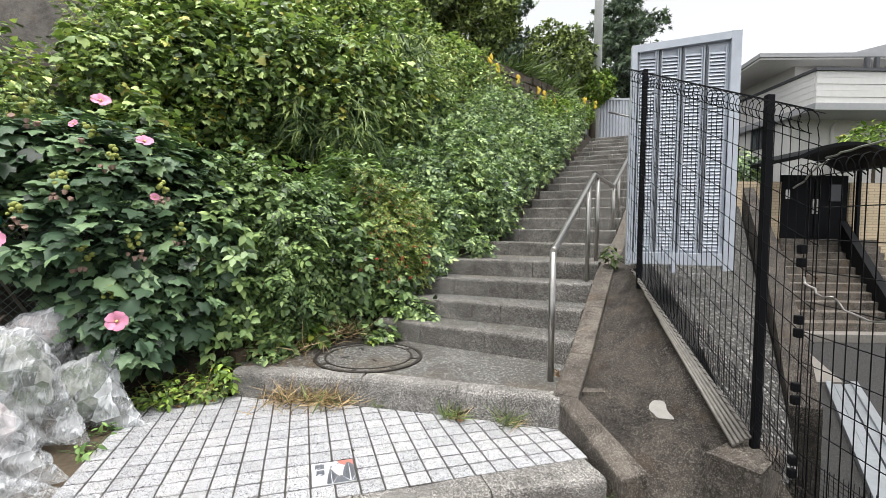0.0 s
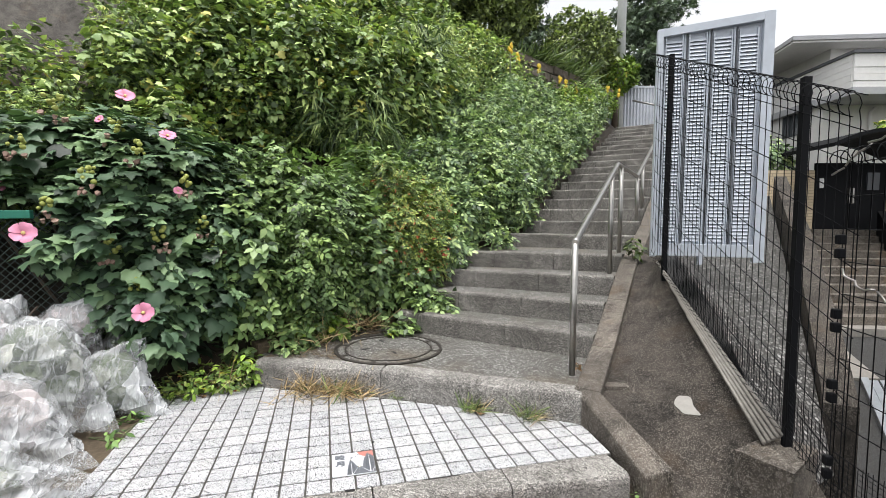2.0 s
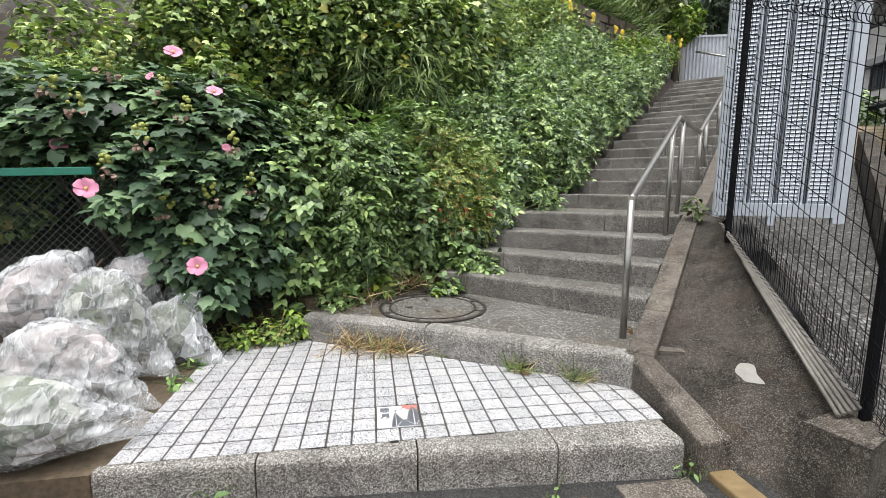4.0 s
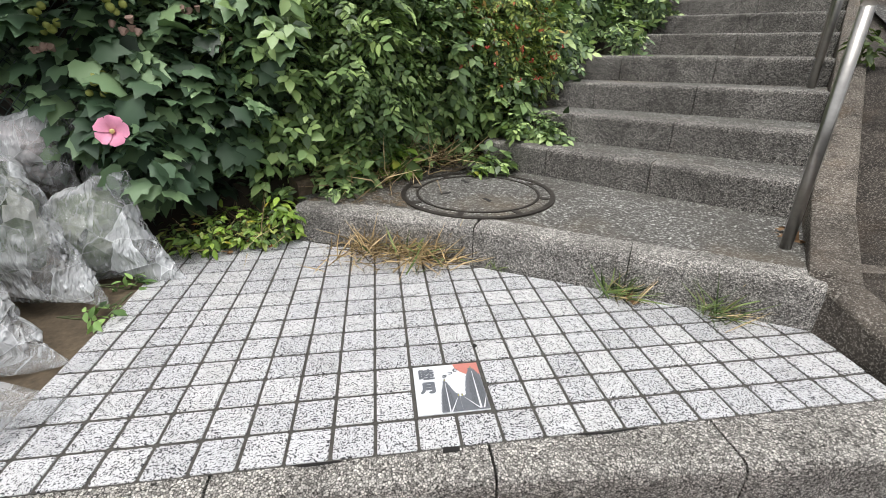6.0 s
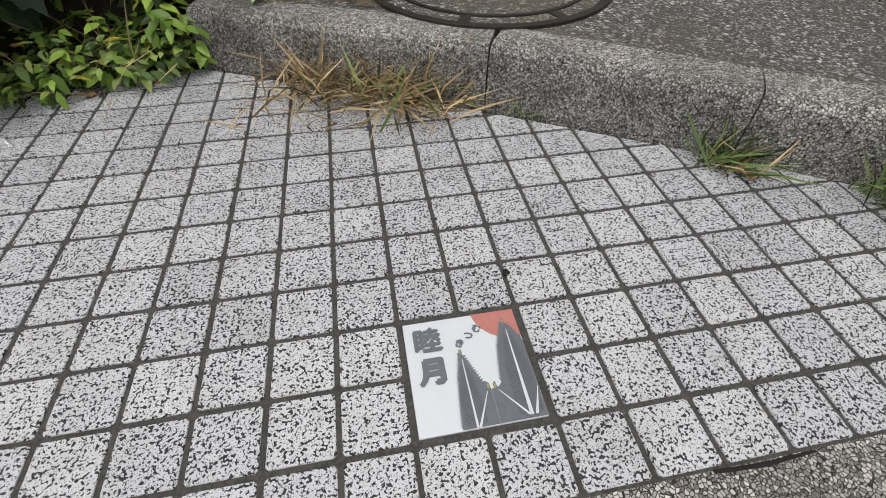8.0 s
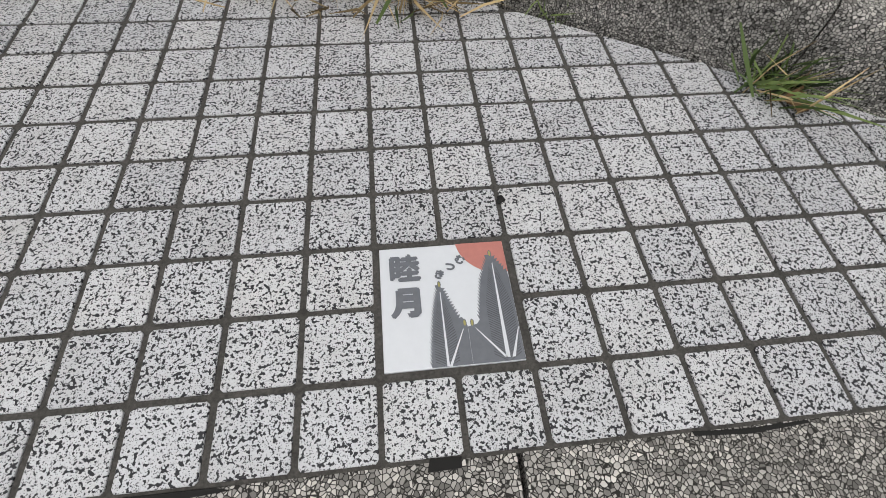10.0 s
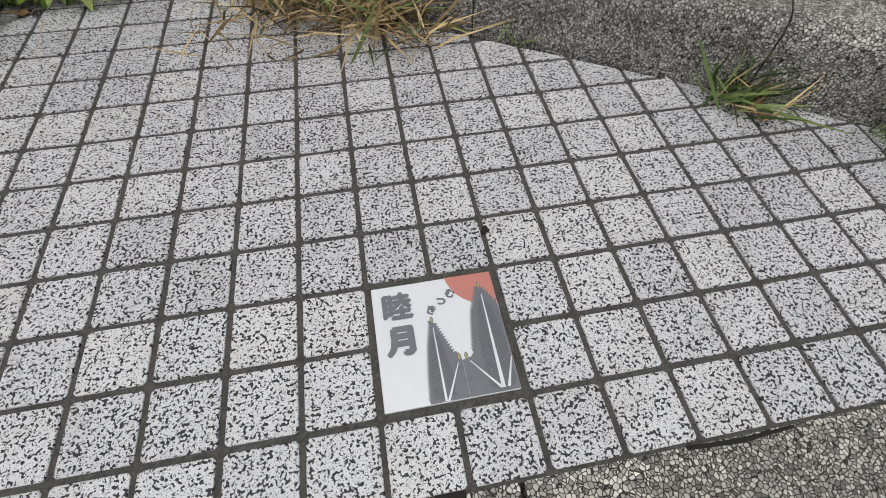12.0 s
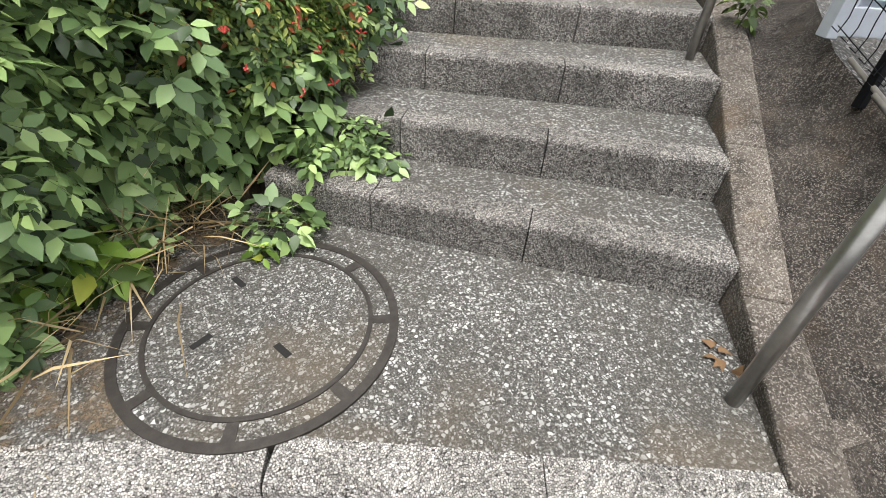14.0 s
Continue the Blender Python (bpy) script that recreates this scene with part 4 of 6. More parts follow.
# leaves round the two lowest blooms
foliage("foliage", hib, 5, [(-1.06, 0.90, 0.46, 0.13, 0.09, 0.16), (-1.62, 1.0, 0.95, 0.14, 0.08, 0.10)], 460, 0.085, LOBED, M_HIB, 0.8, 0.7, 0.35)
rb = random.Random(3)
for x, y, z in ((-1.62, 1.1, 1.86), (-1.2, 1.15, 1.62), (-0.92, 1.2, 1.42), (-1.42, 1.0, 1.42), (-1.62, 0.98, 1.25), (-1.05, 1.05, 1.05), (-1.8, 1.05, 1.6), (-0.86, 1.25, 1.12), (-1.3, 0.98, 0.98), (-1.98, 1.15, 1.72), (-0.75, 1.3, 1.0), (-1.33, 1.2, 1.75), (-1.15, 0.95, 0.75)):
    for k in range(9):
        bm = bmesh.new()
        bmesh.ops.create_icosphere(bm, subdivisions=2, radius=rb.uniform(0.010, 0.019), matrix=Matrix.Translation((x + rb.uniform(-0.04, 0.04), y + rb.uniform(-0.04, 0.04), z + rb.uniform(-0.035, 0.06))))
        for f in bm.faces:
            f.smooth = True
        part("flower_bud", bm, M_BUD, hib, "round yellow-green bud")
    for k in range(5):
        bm = bmesh.new()
        bmesh.ops.create_cone(bm, cap_ends=True, segments=6, radius1=0.006, radius2=rb.uniform(0.012, 0.02), depth=0.026, matrix=Matrix.Translation((x + rb.uniform(-0.06, 0.06), y - 0.02 + rb.uniform(-0.03, 0.03), z - rb.uniform(0.05, 0.12))) @ Matrix.Rotation(rb.uniform(-1, 1), 4, "X"))
        part("dried_bud", bm, M_DRYBUD, hib, "dried pinkish-brown bud husk")


def shrub(name, label, seed, lumps, per_m2, size, shape, material, group="", droop=0.5, up=0.6, jit=0.5, cat="shrub", extra=None, **kw):
    x, y, z = lumps[0][:3]
    ob = empty(name, label, cat, group)
    foliage("foliage", ob, seed, lumps, per_m2, size, shape, material, droop, up, jit, cut=above_floor, **kw)
    if extra:
        foliage("foliage", ob, seed + 500, lumps, extra[0], extra[1], extra[2], extra[3], droop, up, jit, cut=above_floor, label=extra[4])
    stems(ob, (x, y, z - lumps[0][5] - 0.2), [(a, b, c + 0.4 * f) for a, b, c, d, e, f in lumps], 0.012, M_STEM)
    return ob


def mound(x, y, r, h, seed, n=4):
    """A few lumps sitting on the bank round a place."""
    q = random.Random(seed)
    out = []
    for k in range(n):
        a = q.uniform(0, 6.28)
        px, py = x + q.uniform(0, 0.7) * r * math.cos(a), y + q.uniform(0, 0.7) * r * math.sin(a)
        out.append((px, py, max(bank_z(px, py), bank_z(x, y) - 0.25) + h * q.uniform(0.35, 0.75), r * q.uniform(0.5, 0.75), r * q.uniform(0.5, 0.75), h * q.uniform(0.4, 0.6)))
    return out


GB = "shrubs at the foot of the bank"
for k, (x, y, r, h) in enumerate([(-0.50, 1.62, 0.42, 1.12), (-0.12, 1.85, 0.42, 1.08), (0.22, 2.15, 0.42, 0.98), (-0.3, 2.25, 0.55, 1.0), (0.30, 2.6, 0.5, 0.95), (-0.8, 2.1, 0.55, 1.0)]):
    shrub("leafy_shrub", "green shrub with drooping oval leaves", 20 + k, mound(x, y, r, h, 40 + k, 5), 400, 0.115, FIVE if k % 2 else THREE, M_SHRUB, GB, 0.7, 0.85, 0.38, depth=0.55, spread=0.4)
for k, (x, y, r, h) in enumerate([(0.50, 2.08, 0.26, 0.55), (0.72, 1.98, 0.22, 0.5), (0.12, 1.86, 0.22, 0.55), (-0.28, 1.56, 0.22, 0.6)]):
    shrub("leafy_shrub", "low green shrub spilling over the edging", 700 + k, mound(x, y, r, h, 740 + k, 4), 480, 0.12, THREE, M_SHRUB, GB, 0.75, 0.65, 0.4)
GR = "nandina shrubs"
for k, (x, y, r, h) in enumerate([(0.62, 2.12, 0.38, 0.85), (0.95, 2.45, 0.36, 0.7)]):
    shrub("nandina_shrub", "nandina shrub with reddening leaf sprays", 60 + k, mound(x, y, r, h, 80 + k, 5), 650, 0.10, FERNY, M_REDLEAF, GR, 0.3, 0.7, 0.5)
for k in range(15):
    s = 2.55 + 0.36 * k
    x, y = S(s, -0.98 - 0.12 * math.sin(2.1 * k))
    shrub("nandina_shrub", "dense green nandina shrub beside the steps", 100 + k, mound(x, y, 0.46, 0.72 if k > 2 else 0.5, 120 + k, 4), 340 if k < 6 else 420, 0.118 if k < 6 else 0.095, FIVE if k < 6 else SPRAY, M_NANDINA, GR, 0.35, 0.75, 0.55, depth=0.45, spread=0.5)
for k in range(12):
    s = 2.3 + 0.5 * k
    x, y = S(s, -1.55 - 0.15 * math.sin(1.7 * k))
    shrub("nandina_shrub", "dense green nandina shrub on the bank", 160 + k, mound(x, y, 0.6, 0.8, 180 + k, 4), 260 if k < 5 else 340, 0.12 if k < 5 else 0.095, FIVE if k < 5 else SPRAY, M_NANDINA, GR, 0.35, 0.75, 0.55, depth=0.45, spread=0.5)
for k in range(8):
    s = 8.0 + 0.5 * k
    x, y = S(s, -0.95 - 0.25 * (k % 2))
    shrub("yellow_green_shrub", "yellow-green shrub edging the upper steps", 200 + k, mound(x, y, 0.5, 0.8, 220 + k, 3), 360, 0.10, SPRAY, M_LIME if k % 2 else M_NANDINA, "shrubs by the upper steps", 0.3, 0.7, 0.5)
GV = "creeper on the upper bank"
rv = random.Random(21)
k = 0
for x, y in [(-3.3, 2.4), (-2.75, 2.85), (-2.5, 2.6), (-1.8, 2.9), (-2.0, 3.6), (-1.6, 3.9), (-0.9, 4.0), (-0.1, 3.9), (0.6, 4.0), (-2.0, 5.0), (-1.0, 5.1), (0.0, 5.0), (1.0, 5.1), (1.7, 5.3), (0.6, 6.1), (1.6, 6.4), (2.4, 6.4), (-0.6, 6.3), (2.6, 7.4), (1.6, 7.6), (3.2, 6.9), (0.4, 7.4)]:
    shrub("creeper_mass", "bright green creeper draped over the bank", 300 + k, mound(x + rv.uniform(-0.2, 0.2), y + rv.uniform(-0.2, 0.2), 0.75, 0.85, 330 + k, 5), 450, 0.076, (LOBED, SPRAY, IVY)[k % 3], M_VINE, GV, 0.55, 0.95, 0.5, depth=0.5, spread=0.5)
    k += 1
# creeper hanging over the hollow under the brow of the bank
for k in range(9):
    x = -1.55 + 0.36 * k
    y = 3.2 + (0.0 if x < 0.2 else 0.75 * (x - 0.2)) + 0.12 * math.sin(3.1 * k)
    z = 2.82 + 0.16 * math.sin(2.3 * k)
    lumps = [(x, y + 0.75, bank_z(x, y + 0.75) + 0.15, 0.4, 0.4, 0.4), (x, y, z, 0.33, 0.3, 0.42), (x + 0.12, y + 0.3, z + 0.45, 0.42, 0.4, 0.35), (x - 0.1, y - 0.05, z - 0.4 + 0.14 * math.sin(5 * k), 0.17, 0.14, 0.3)]
    if k % 3:
        lumps.pop()
    shrub("creeper_mass", "bright green creeper hanging over a dark hollow", 370 + k, lumps, 480, 0.078, LOBED if k % 2 else IVY, M_VINE, GV, 0.8, 0.8, 0.45, depth=0.5, spread=0.5)
GD = "bamboo grass on the bank"
for k, (x, y) in enumerate([(0.1, 3.35), (0.6, 3.4), (0.9, 3.9), (1.3, 4.3), (1.6, 4.7)]):
    shrub("bamboo_grass", "dwarf bamboo hanging in long dark blades", 400 + k, [(a, b + 0.1, c + 0.75, d, e, f) for a, b, c, d, e, f in mound(x, y, 0.5, 0.8, 420 + k, 4)], 420, 0.21, BLADE, M_BAMBOO, GD, 1.3, 0.2, 0.6)

# clipped shrubs, grass and wall at the top of the bank
for k, (x, y, z, r, h) in enumerate([(7.7, 10.7, 6.5, 1.0, 1.05), (4.9, 10.6, 7.4, 1.05, 1.2), (3.4, 10.4, 8.1, 1.2, 1.4), (8.95, 10.5, 5.75, 0.55, 0.55)]):
    shrub("clipped_shrub", "dark clipped evergreen shrub above the stone wall", 450 + k, [(x, y, z, r, r, h), (x + 0.4 * r, y, z + 0.1, 0.75 * r, 0.8 * r, h * 0.85), (x - 0.35 * r, y, z - 0.2, 0.8 * r, 0.8 * r, h * 0.8)], 420, 0.12, IVY, M_HEDGE if k < 3 else M_LIME, "clipped shrubs", 0.1, 0.5, 0.6, depth=0.15)
    part("trunk", tube([(x, y, z - h - 1.6), (x, y, z)], 0.12, 8, 0.06), M_BARK, bpy.data.objects["clipped_shrub" if k == 0 else "clipped_shrub.%03d" % k])


def grass_tuft(name, label, at, n, h, spread, material, seed, cat="grass", lean=(0, 0), width=1.0):
    rs = np.random.RandomState(seed)
    p = np.array(at) + np.c_[rs.normal(size=(n, 2)) * spread, np.zeros(n)]
    along = np.c_[rs.normal(size=(n, 2)) * 0.6 + np.array(lean), np.full(n, 0.8) * rs.uniform(0.3, 1.2, n)]
    nrm = np.cross(along, rs.normal(size=(n, 3)))
    nrm[nrm[:, 2] < 0] *= -1
    ob = part(name, leaf_mesh(name, p, nrm, along, h * rs.uniform(0.5, 1.1, n), ([(x * width, y, z) for x, y, z in BLADE[0]], BLADE[1]), material), None)
    return tagged(ob, label, cat, kind="stuff")


grass_tuft("grass_tuft", "clump of dry straw-coloured grass on the kerb foot", (-0.12, 0.87, 0.01), 330, 0.2, 0.10, M_STRAW, 1, lean=(0.25, -0.3), width=0.3)
grass_tuft("grass_tuft", "clump of dry straw-coloured grass on the kerb foot", (0.12, 0.80, 0.01), 260, 0.2, 0.08, M_STRAW, 2, lean=(0.3, -0.3), width=0.3)
grass_tuft("grass_tuft", "thin green grass growing from the kerb joint", (0.10, 0.82, 0.02), 60, 0.16, 0.10, M_GRASS, 3, lean=(0.2, -0.2), width=0.55)
grass_tuft("grass_tuft", "green grass tuft growing at the kerb foot", (0.83, 0.335, 0.005), 75, 0.19, 0.03, M_GRASS, 4, lean=(0.35, -0.25), width=0.38)
grass_tuft("grass_tuft", "green grass tuft growing at the kerb foot", (1.13, 0.155, 0.005), 75, 0.2, 0.035, M_GRASS, 5, lean=(0.25, -0.2), width=0.3)
grass_tuft("grass_tuft", "thin dry grass among the green tuft", (1.15, 0.145, 0.005), 40, 0.18, 0.045, M_STRAW, 16, lean=(0.3, -0.25), width=0.22)
grass_tuft("grass_tuft", "thin dry grass among the green tuft", (0.85, 0.32, 0.005), 30, 0.16, 0.04, M_STRAW, 17, lean=(0.3, -0.25), width=0.22)
grass_tuft("grass_tuft", "sparse grass sprig at the kerb foot", (0.42, 0.60, 0.005), 14, 0.07, 0.02, M_GRASS, 6, lean=(0.1, -0.3), width=0.6)
grass_tuft("grass_tuft", "long dry grass stalks lying over the edging", (-0.05, 1.60, 0.2), 110, 0.35, 0.16, M_STRAW, 7, lean=(0.1, -0.5), width=0.2)
grass_tuft("grass_tuft", "long dry grass stalks lying over the edging", (0.35, 1.85, 0.22), 70, 0.3, 0.1, M_STRAW, 8, lean=(0.3, -0.5), width=0.2)
grass_tuft("grass_tuft", "tall pale grass above the stone wall", (6.3, 9.5, 5.0), 500, 0.9, 0.35, M_GRASS, 9, lean=(0.3, -0.4), width=0.4)
grass_tuft("grass_tuft", "tall pale grass above the stone wall", (5.3, 9.0, 5.1), 500, 0.9, 0.35, M_GRASS, 10, lean=(0.3, -0.4), width=0.4)


def weed(at, r, h, seed, material, label, size=0.05, shape=OVAL, dens=700, name="weed"):
    ob = empty(name, label, "weed", "weeds")
    x, y, z = at
    foliage("foliage", ob, seed, [(x, y, z + h * 0.55, r, r, h * 0.5), (x + 0.5 * r, y - 0.2 * r, z + h * 0.4, 0.6 * r, 0.6 * r, h * 0.4)], dens, size, shape, material, 0.4, 0.8, 0.35, depth=0.5)
    stems(ob, at, [(x + 0.5 * r, y, z + h * 0.7), (x - 0.5 * r, y - 0.3 * r, z + h * 0.6)], 0.004, M_STEM)


weed((-0.80, 1.10, 0.0), 0.16, 0.16, 600, M_LIME, "low bright green weeds at the edge of the tiles", 0.05)
weed((-0.58, 1.15, 0.0), 0.13, 0.20, 601, M_LIME, "low bright green weeds at the edge of the tiles", 0.055)
weed((-0.92, 0.98, 0.0), 0.10, 0.09, 602, M_LIME, "low bright green weeds at the edge of the tiles", 0.045)
weed((-1.09, 0.42, -0.01), 0.06, 0.07, 603, M_WEEDGREEN, "small leafy weed beside the tiles", 0.045)
weed((-1.11, 0.66, -0.01), 0.06, 0.06, 604, M_WEEDGREEN, "small leafy weed beside the tiles", 0.045)
weed((-0.28, 1.16, 0.18), 0.07, 0.07, 605, M_SHRUB, "small leafy weed on the landing", 0.05)
weed((0.02, 1.62, 0.19), 0.13, 0.16, 606, M_LIME, "bright green seedling leaves over the landing edge", 0.10, OVAL, 520)
weed((-0.2, 1.50, 0.19), 0.13, 0.2, 607, M_LIME, "bright green seedling leaves over the landing edge", 0.10, OVAL, 520)
weed((0.60, 1.60, 0.18), 0.09, 0.14, 608, M_SHRUB, "leafy sprig trailing over the manhole", 0.10, THREE, 420)
weed((0.52, 1.50, 0.18), 0.05, 0.05, 609, M_LIME, "leafy sprig trailing over the manhole", 0.06)
weed((0.92, 1.80, 0.34), 0.14, 0.18, 610, M_SHRUB, "leafy branch lying on the steps", 0.12, FIVE, 420)
weed((1.08, 1.72, 0.34), 0.09, 0.1, 611, M_SHRUB, "leafy branch lying on the steps", 0.12, FIVE, 420)
weed((1.354, -0.524, -0.17), 0.05, 0.09, 612, M_WEEDGREEN, "small round-leaved weed at the wall foot", 0.035)
weed((0.71, -0.56, -0.17), 0.022, 0.04, 613, M_WEEDGREEN, "tiny weed sprouting from the paving", 0.03)
weed((-0.664, -0.455, -0.17), 0.07, 0.09, 614, M_WEEDGREEN, "small leafy weed at the kerb foot", 0.045)
weed((2.83, 1.45, 0.78), 0.06, 0.24, 615, M_GRASS, "green weed growing behind the stair wall", 0.07)

weed((-0.06, 1.66, 0.19), 0.13, 0.24, 620, M_LIME, "bright green seedling leaves over the landing edge", 0.11, OVAL, 420)
weed((-0.16, 1.88, 0.22), 0.14, 0.26, 621, M_LIME, "bright green seedling leaves over the landing edge", 0.11, THREE, 300)
weed((0.16, 1.74, 0.22), 0.10, 0.16, 622, M_SHRUB, "dull green seedling leaves beside the landing", 0.10, THREE, 380)
weed((-0.70, 1.08, 0.0), 0.14, 0.12, 623, M_REDLEAF, "low reddish weeds at the edge of the tiles", 0.045, OVAL, 900)
weed((-0.98, 1.06, 0.0), 0.14, 0.14, 624, M_REDLEAF, "low reddish weeds at the edge of the tiles", 0.045, OVAL, 900)
grass_tuft("grass_tuft", "dry tangled stalks beside the landing", (0.22, 1.82, 0.24), 150, 0.34, 0.12, M_STRAW, 21, lean=(-0.2, -0.4), width=0.16)
grass_tuft("grass_tuft", "dry tangled stalks beside the landing", (-0.32, 1.50, 0.2), 130, 0.30, 0.12, M_STRAW, 22, lean=(0.3, -0.3), width=0.16)
grass_tuft("grass_tuft", "dry tangled stalks by the rubbish", (-0.75, 1.16, 0.03), 90, 0.26, 0.12, M_STRAW, 23, lean=(0.2, -0.2), width=0.18)

# small red blossoms on the reddening shrub
for i, at in enumerate([(0.48, 1.65, 0.9), (0.61, 1.56, 0.8), (0.87, 1.58, 0.73), (0.76, 1.55, 0.72), (0.58, 1.64, 0.89), (0.85, 1.62, 0.82), (0.81, 1.7, 0.89), (1.09, 1.77, 0.9), (1.01, 1.68, 0.85)]):
    q = random.Random(60 + i)
    bm = bmesh.new()
    for k in range(4):
        d = Vector((q.uniform(-1, 1), q.uniform(-1, 1), q.uniform(-0.2, 1))).normalized()
        add_tube(bm, [at, Vector(at) + d * 0.012, Vector(at) + d * 0.022], 0.0016, 5, 0.0034)
    part("red_blossom", bm, M_REDBLOOM, bpy.data.objects["nandina_shrub"], "small red tubular blossoms")

# yellow canna flowers along the top of the bank
ry_ = random.Random(5)
for x, y, z in ((3.44, 5.98, 4.4), (3.79, 6.39, 4.4), (4.5, 6.91, 4.4), (5.28, 7.37, 4.4), (5.61, 7.69, 4.4), (6.88, 7.87, 4.4), (7.33, 8.05, 4.4), (6.27, 8.32, 4.4)):
    ob = empty("canna_flower", "yellow canna bloom on a green stem", "flower", "canna flowers")
    bm = bmesh.new()
    for k in range(7):
        bmesh.ops.create_icosphere(bm, subdivisions=1, radius=0.038, matrix=Matrix.Translation((x + ry_.uniform(-0.035, 0.035), y, z + ry_.uniform(-0.02, 0.14))) @ Matrix.Diagonal((0.7, 0.7, 1.3, 1)))
    part("bloom", bm, M_YELLOW, ob)
    part("stalk", tube([(x, y, z - 0.9), (x, y, z)], 0.012, 5), M_STEM, ob)


def conifer(label, x, y, z0, z1, spread, seed):
    ob = empty("pine_tree", label, "tree", "pine trees")
    q = random.Random(seed)
    part("trunk", tube([(x, y, z0), (x + 0.1, y, (z0 + z1) / 2), (x, y, z1)], 0.22, 8, 0.04), M_BARK, ob)
    lumps, bm = [], bmesh.new()
    for k in range(26):
        t = k / 26
        z = z0 + (z1 - z0) * (0.3 + 0.7 * t)
        a = k * 2.4 + q.uniform(-0.3, 0.3)
        L = spread * (1.05 - t) * q.uniform(0.65, 1.1) + 0.3
        ex, ey, ez = x + L * math.cos(a), y + L * math.sin(a), z + 0.25 * L
        add_tube(bm, [(x, y, z), ((x + ex) / 2, (y + ey) / 2, z + 0.02), (ex, ey, ez)], 0.05, 5, 0.015)
        lumps += [(ex, ey, ez, 0.38 * L + 0.2, 0.38 * L + 0.2, 0.3), ((x + ex) / 2, (y + ey) / 2, z + 0.15, 0.4 * L, 0.4 * L, 0.26)]
    part("limb", bm, M_BARK, ob)
    foliage("crown", ob, seed, lumps, 42, 0.42, SPRAY, M_PINE, -0.3, 0.5, 0.6, depth=0.6)


conifer("tall dark conifer against the sky", 15.2, 17.0, 3.0, 13.2, 2.8, 700)
conifer("tall dark conifer against the sky", 10.0, 19.8, 3.0, 15.0, 1.6, 701)

# ---------- beyond the fence; local x is across, y is away from the street ----------
LF = pose(-0.041, -2.263, 0, 0, 0, -17.39)


def lpart(name, bm, material, parent=None, label=""):
    """A part built in the local axes of the lane."""
    if isinstance(bm, bmesh.types.BMesh):
        bmesh.ops.transform(bm, matrix=LF, verts=bm.verts)
    return part(name, bm, material, parent, label)


gv = [(1.62, 2.2, -0.15), (1.95, 2.4, -0.15), (2.45, 3.3, 0.28), (3.45, 5.0, 0.72), (5.2, 8.0, 1.62), (2.95, 8.0, 1.9), (2.15, 5.0, 1.0), (1.86, 3.4, 0.52)]
gl = [LF @ Vector(p) for p in gv]
slope = tagged(part("pebbly_slope", mesh_of("pebbly_slope", gl, [(0, 1, 2, 7), (7, 2, 3, 6), (6, 3, 4, 5)]), M_GRAVEL), "pale pebble-studded slope behind the fence", "slope", kind="structure")
PW = [(2.15, 2.75, 0.10), (2.47, 3.3, 0.42), (3.5, 5.0, 1.05), (5.25, 8.0, 1.95)]
wv, wf = [], []
for x, y, z in PW:
    wv += [(x, y, z), (x + 0.16, y - 0.06, z), (x + 0.16, y - 0.06, -1.2), (x, y, -1.2)]
for i in range(len(PW) - 1):
    j = 4 * i
    wf += [(j, j + 4, j + 5, j + 1), (j + 1, j + 5, j + 6, j + 2), (j + 3, j + 7, j + 4, j)]
wf.append((0, 1, 2, 3))
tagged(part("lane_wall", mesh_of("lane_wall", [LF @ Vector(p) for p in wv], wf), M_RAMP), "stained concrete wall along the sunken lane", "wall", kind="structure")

# metal channel along the lane
chan = empty("metal_channel", "grey galvanised channel lying along the lane", "channel")
for k, (o, h) in enumerate(((0.0, 0.07), (0.13, 0.03), (0.26, 0.03), (0.36, 0.07))):
    p = [(3.3 + o, 3.3), (3.3 + o + 0.11, 3.3), (5.45 + o + 0.1, 6.35), (5.45 + o, 6.35)]
    lpart("flange", prism(p, -1.0, -1.0 + h), M_ZINC, chan)
lpart("flange", prism([(5.2, 6.4), (5.75, 6.4), (6.9, 8.7), (6.2, 8.7)], -1.0, -0.96), M_PALE, chan, "pale kerb slab")

steps = empty("house_steps", "concrete steps climbing to the house gate", "steps", kind="structure")
for k in range(12):
    D, z = 8.9 + 0.3 * k, -1.0 + 0.168 * (k + 1)
    L = 7.1 + 0.18 * k
    lpart("step", box((L, D, -1.0), (L + 2.6, D + 0.36, z), None, 0.01), M_WALL if k else M_PALE, steps)
bal = empty("stair_parapet", "dark sloping side panel of the house steps", "parapet")
lpart("panel", prism([(10.55, 12.1), (10.75, 12.1), (9.45, 9.3), (9.25, 9.3)], [0.9, 0.9, -0.95, -0.95], [1.5, 1.5, -0.3, -0.3]), M_BLACK, bal)

house = empty("white_house", "two-storey white rendered house with grey eaves", "house")
house.location = LF.to_3x3() @ Vector((-0.40, 0, 0.22))
lpart("wall", box((12.7, 16.4, -1.0), (24.0, 26.0, 5.1)), M_WHITE, house)
lpart("wall", box((13.0, 16.62, 5.1), (24.0, 26.0, 7.05)), M_WHITE, house)
lpart("roof", prism([(11.3, 16.0), (24, 15.4), (24, 27), (12.6, 27)], [7.04] * 4, [7.18] * 4), M_ROOF, house)
lpart("soffit", prism([(11.35, 16.05), (24, 15.45), (24, 27), (12.65, 27)], 6.97, 7.034), M_SIDING, house)
lpart("roof", prism([(11.9, 16.6), (24, 16.1), (24, 25), (13.2, 25)], [7.184] * 4, [7.24, 7.24, 7.5, 7.5]), M_ROOF, house)
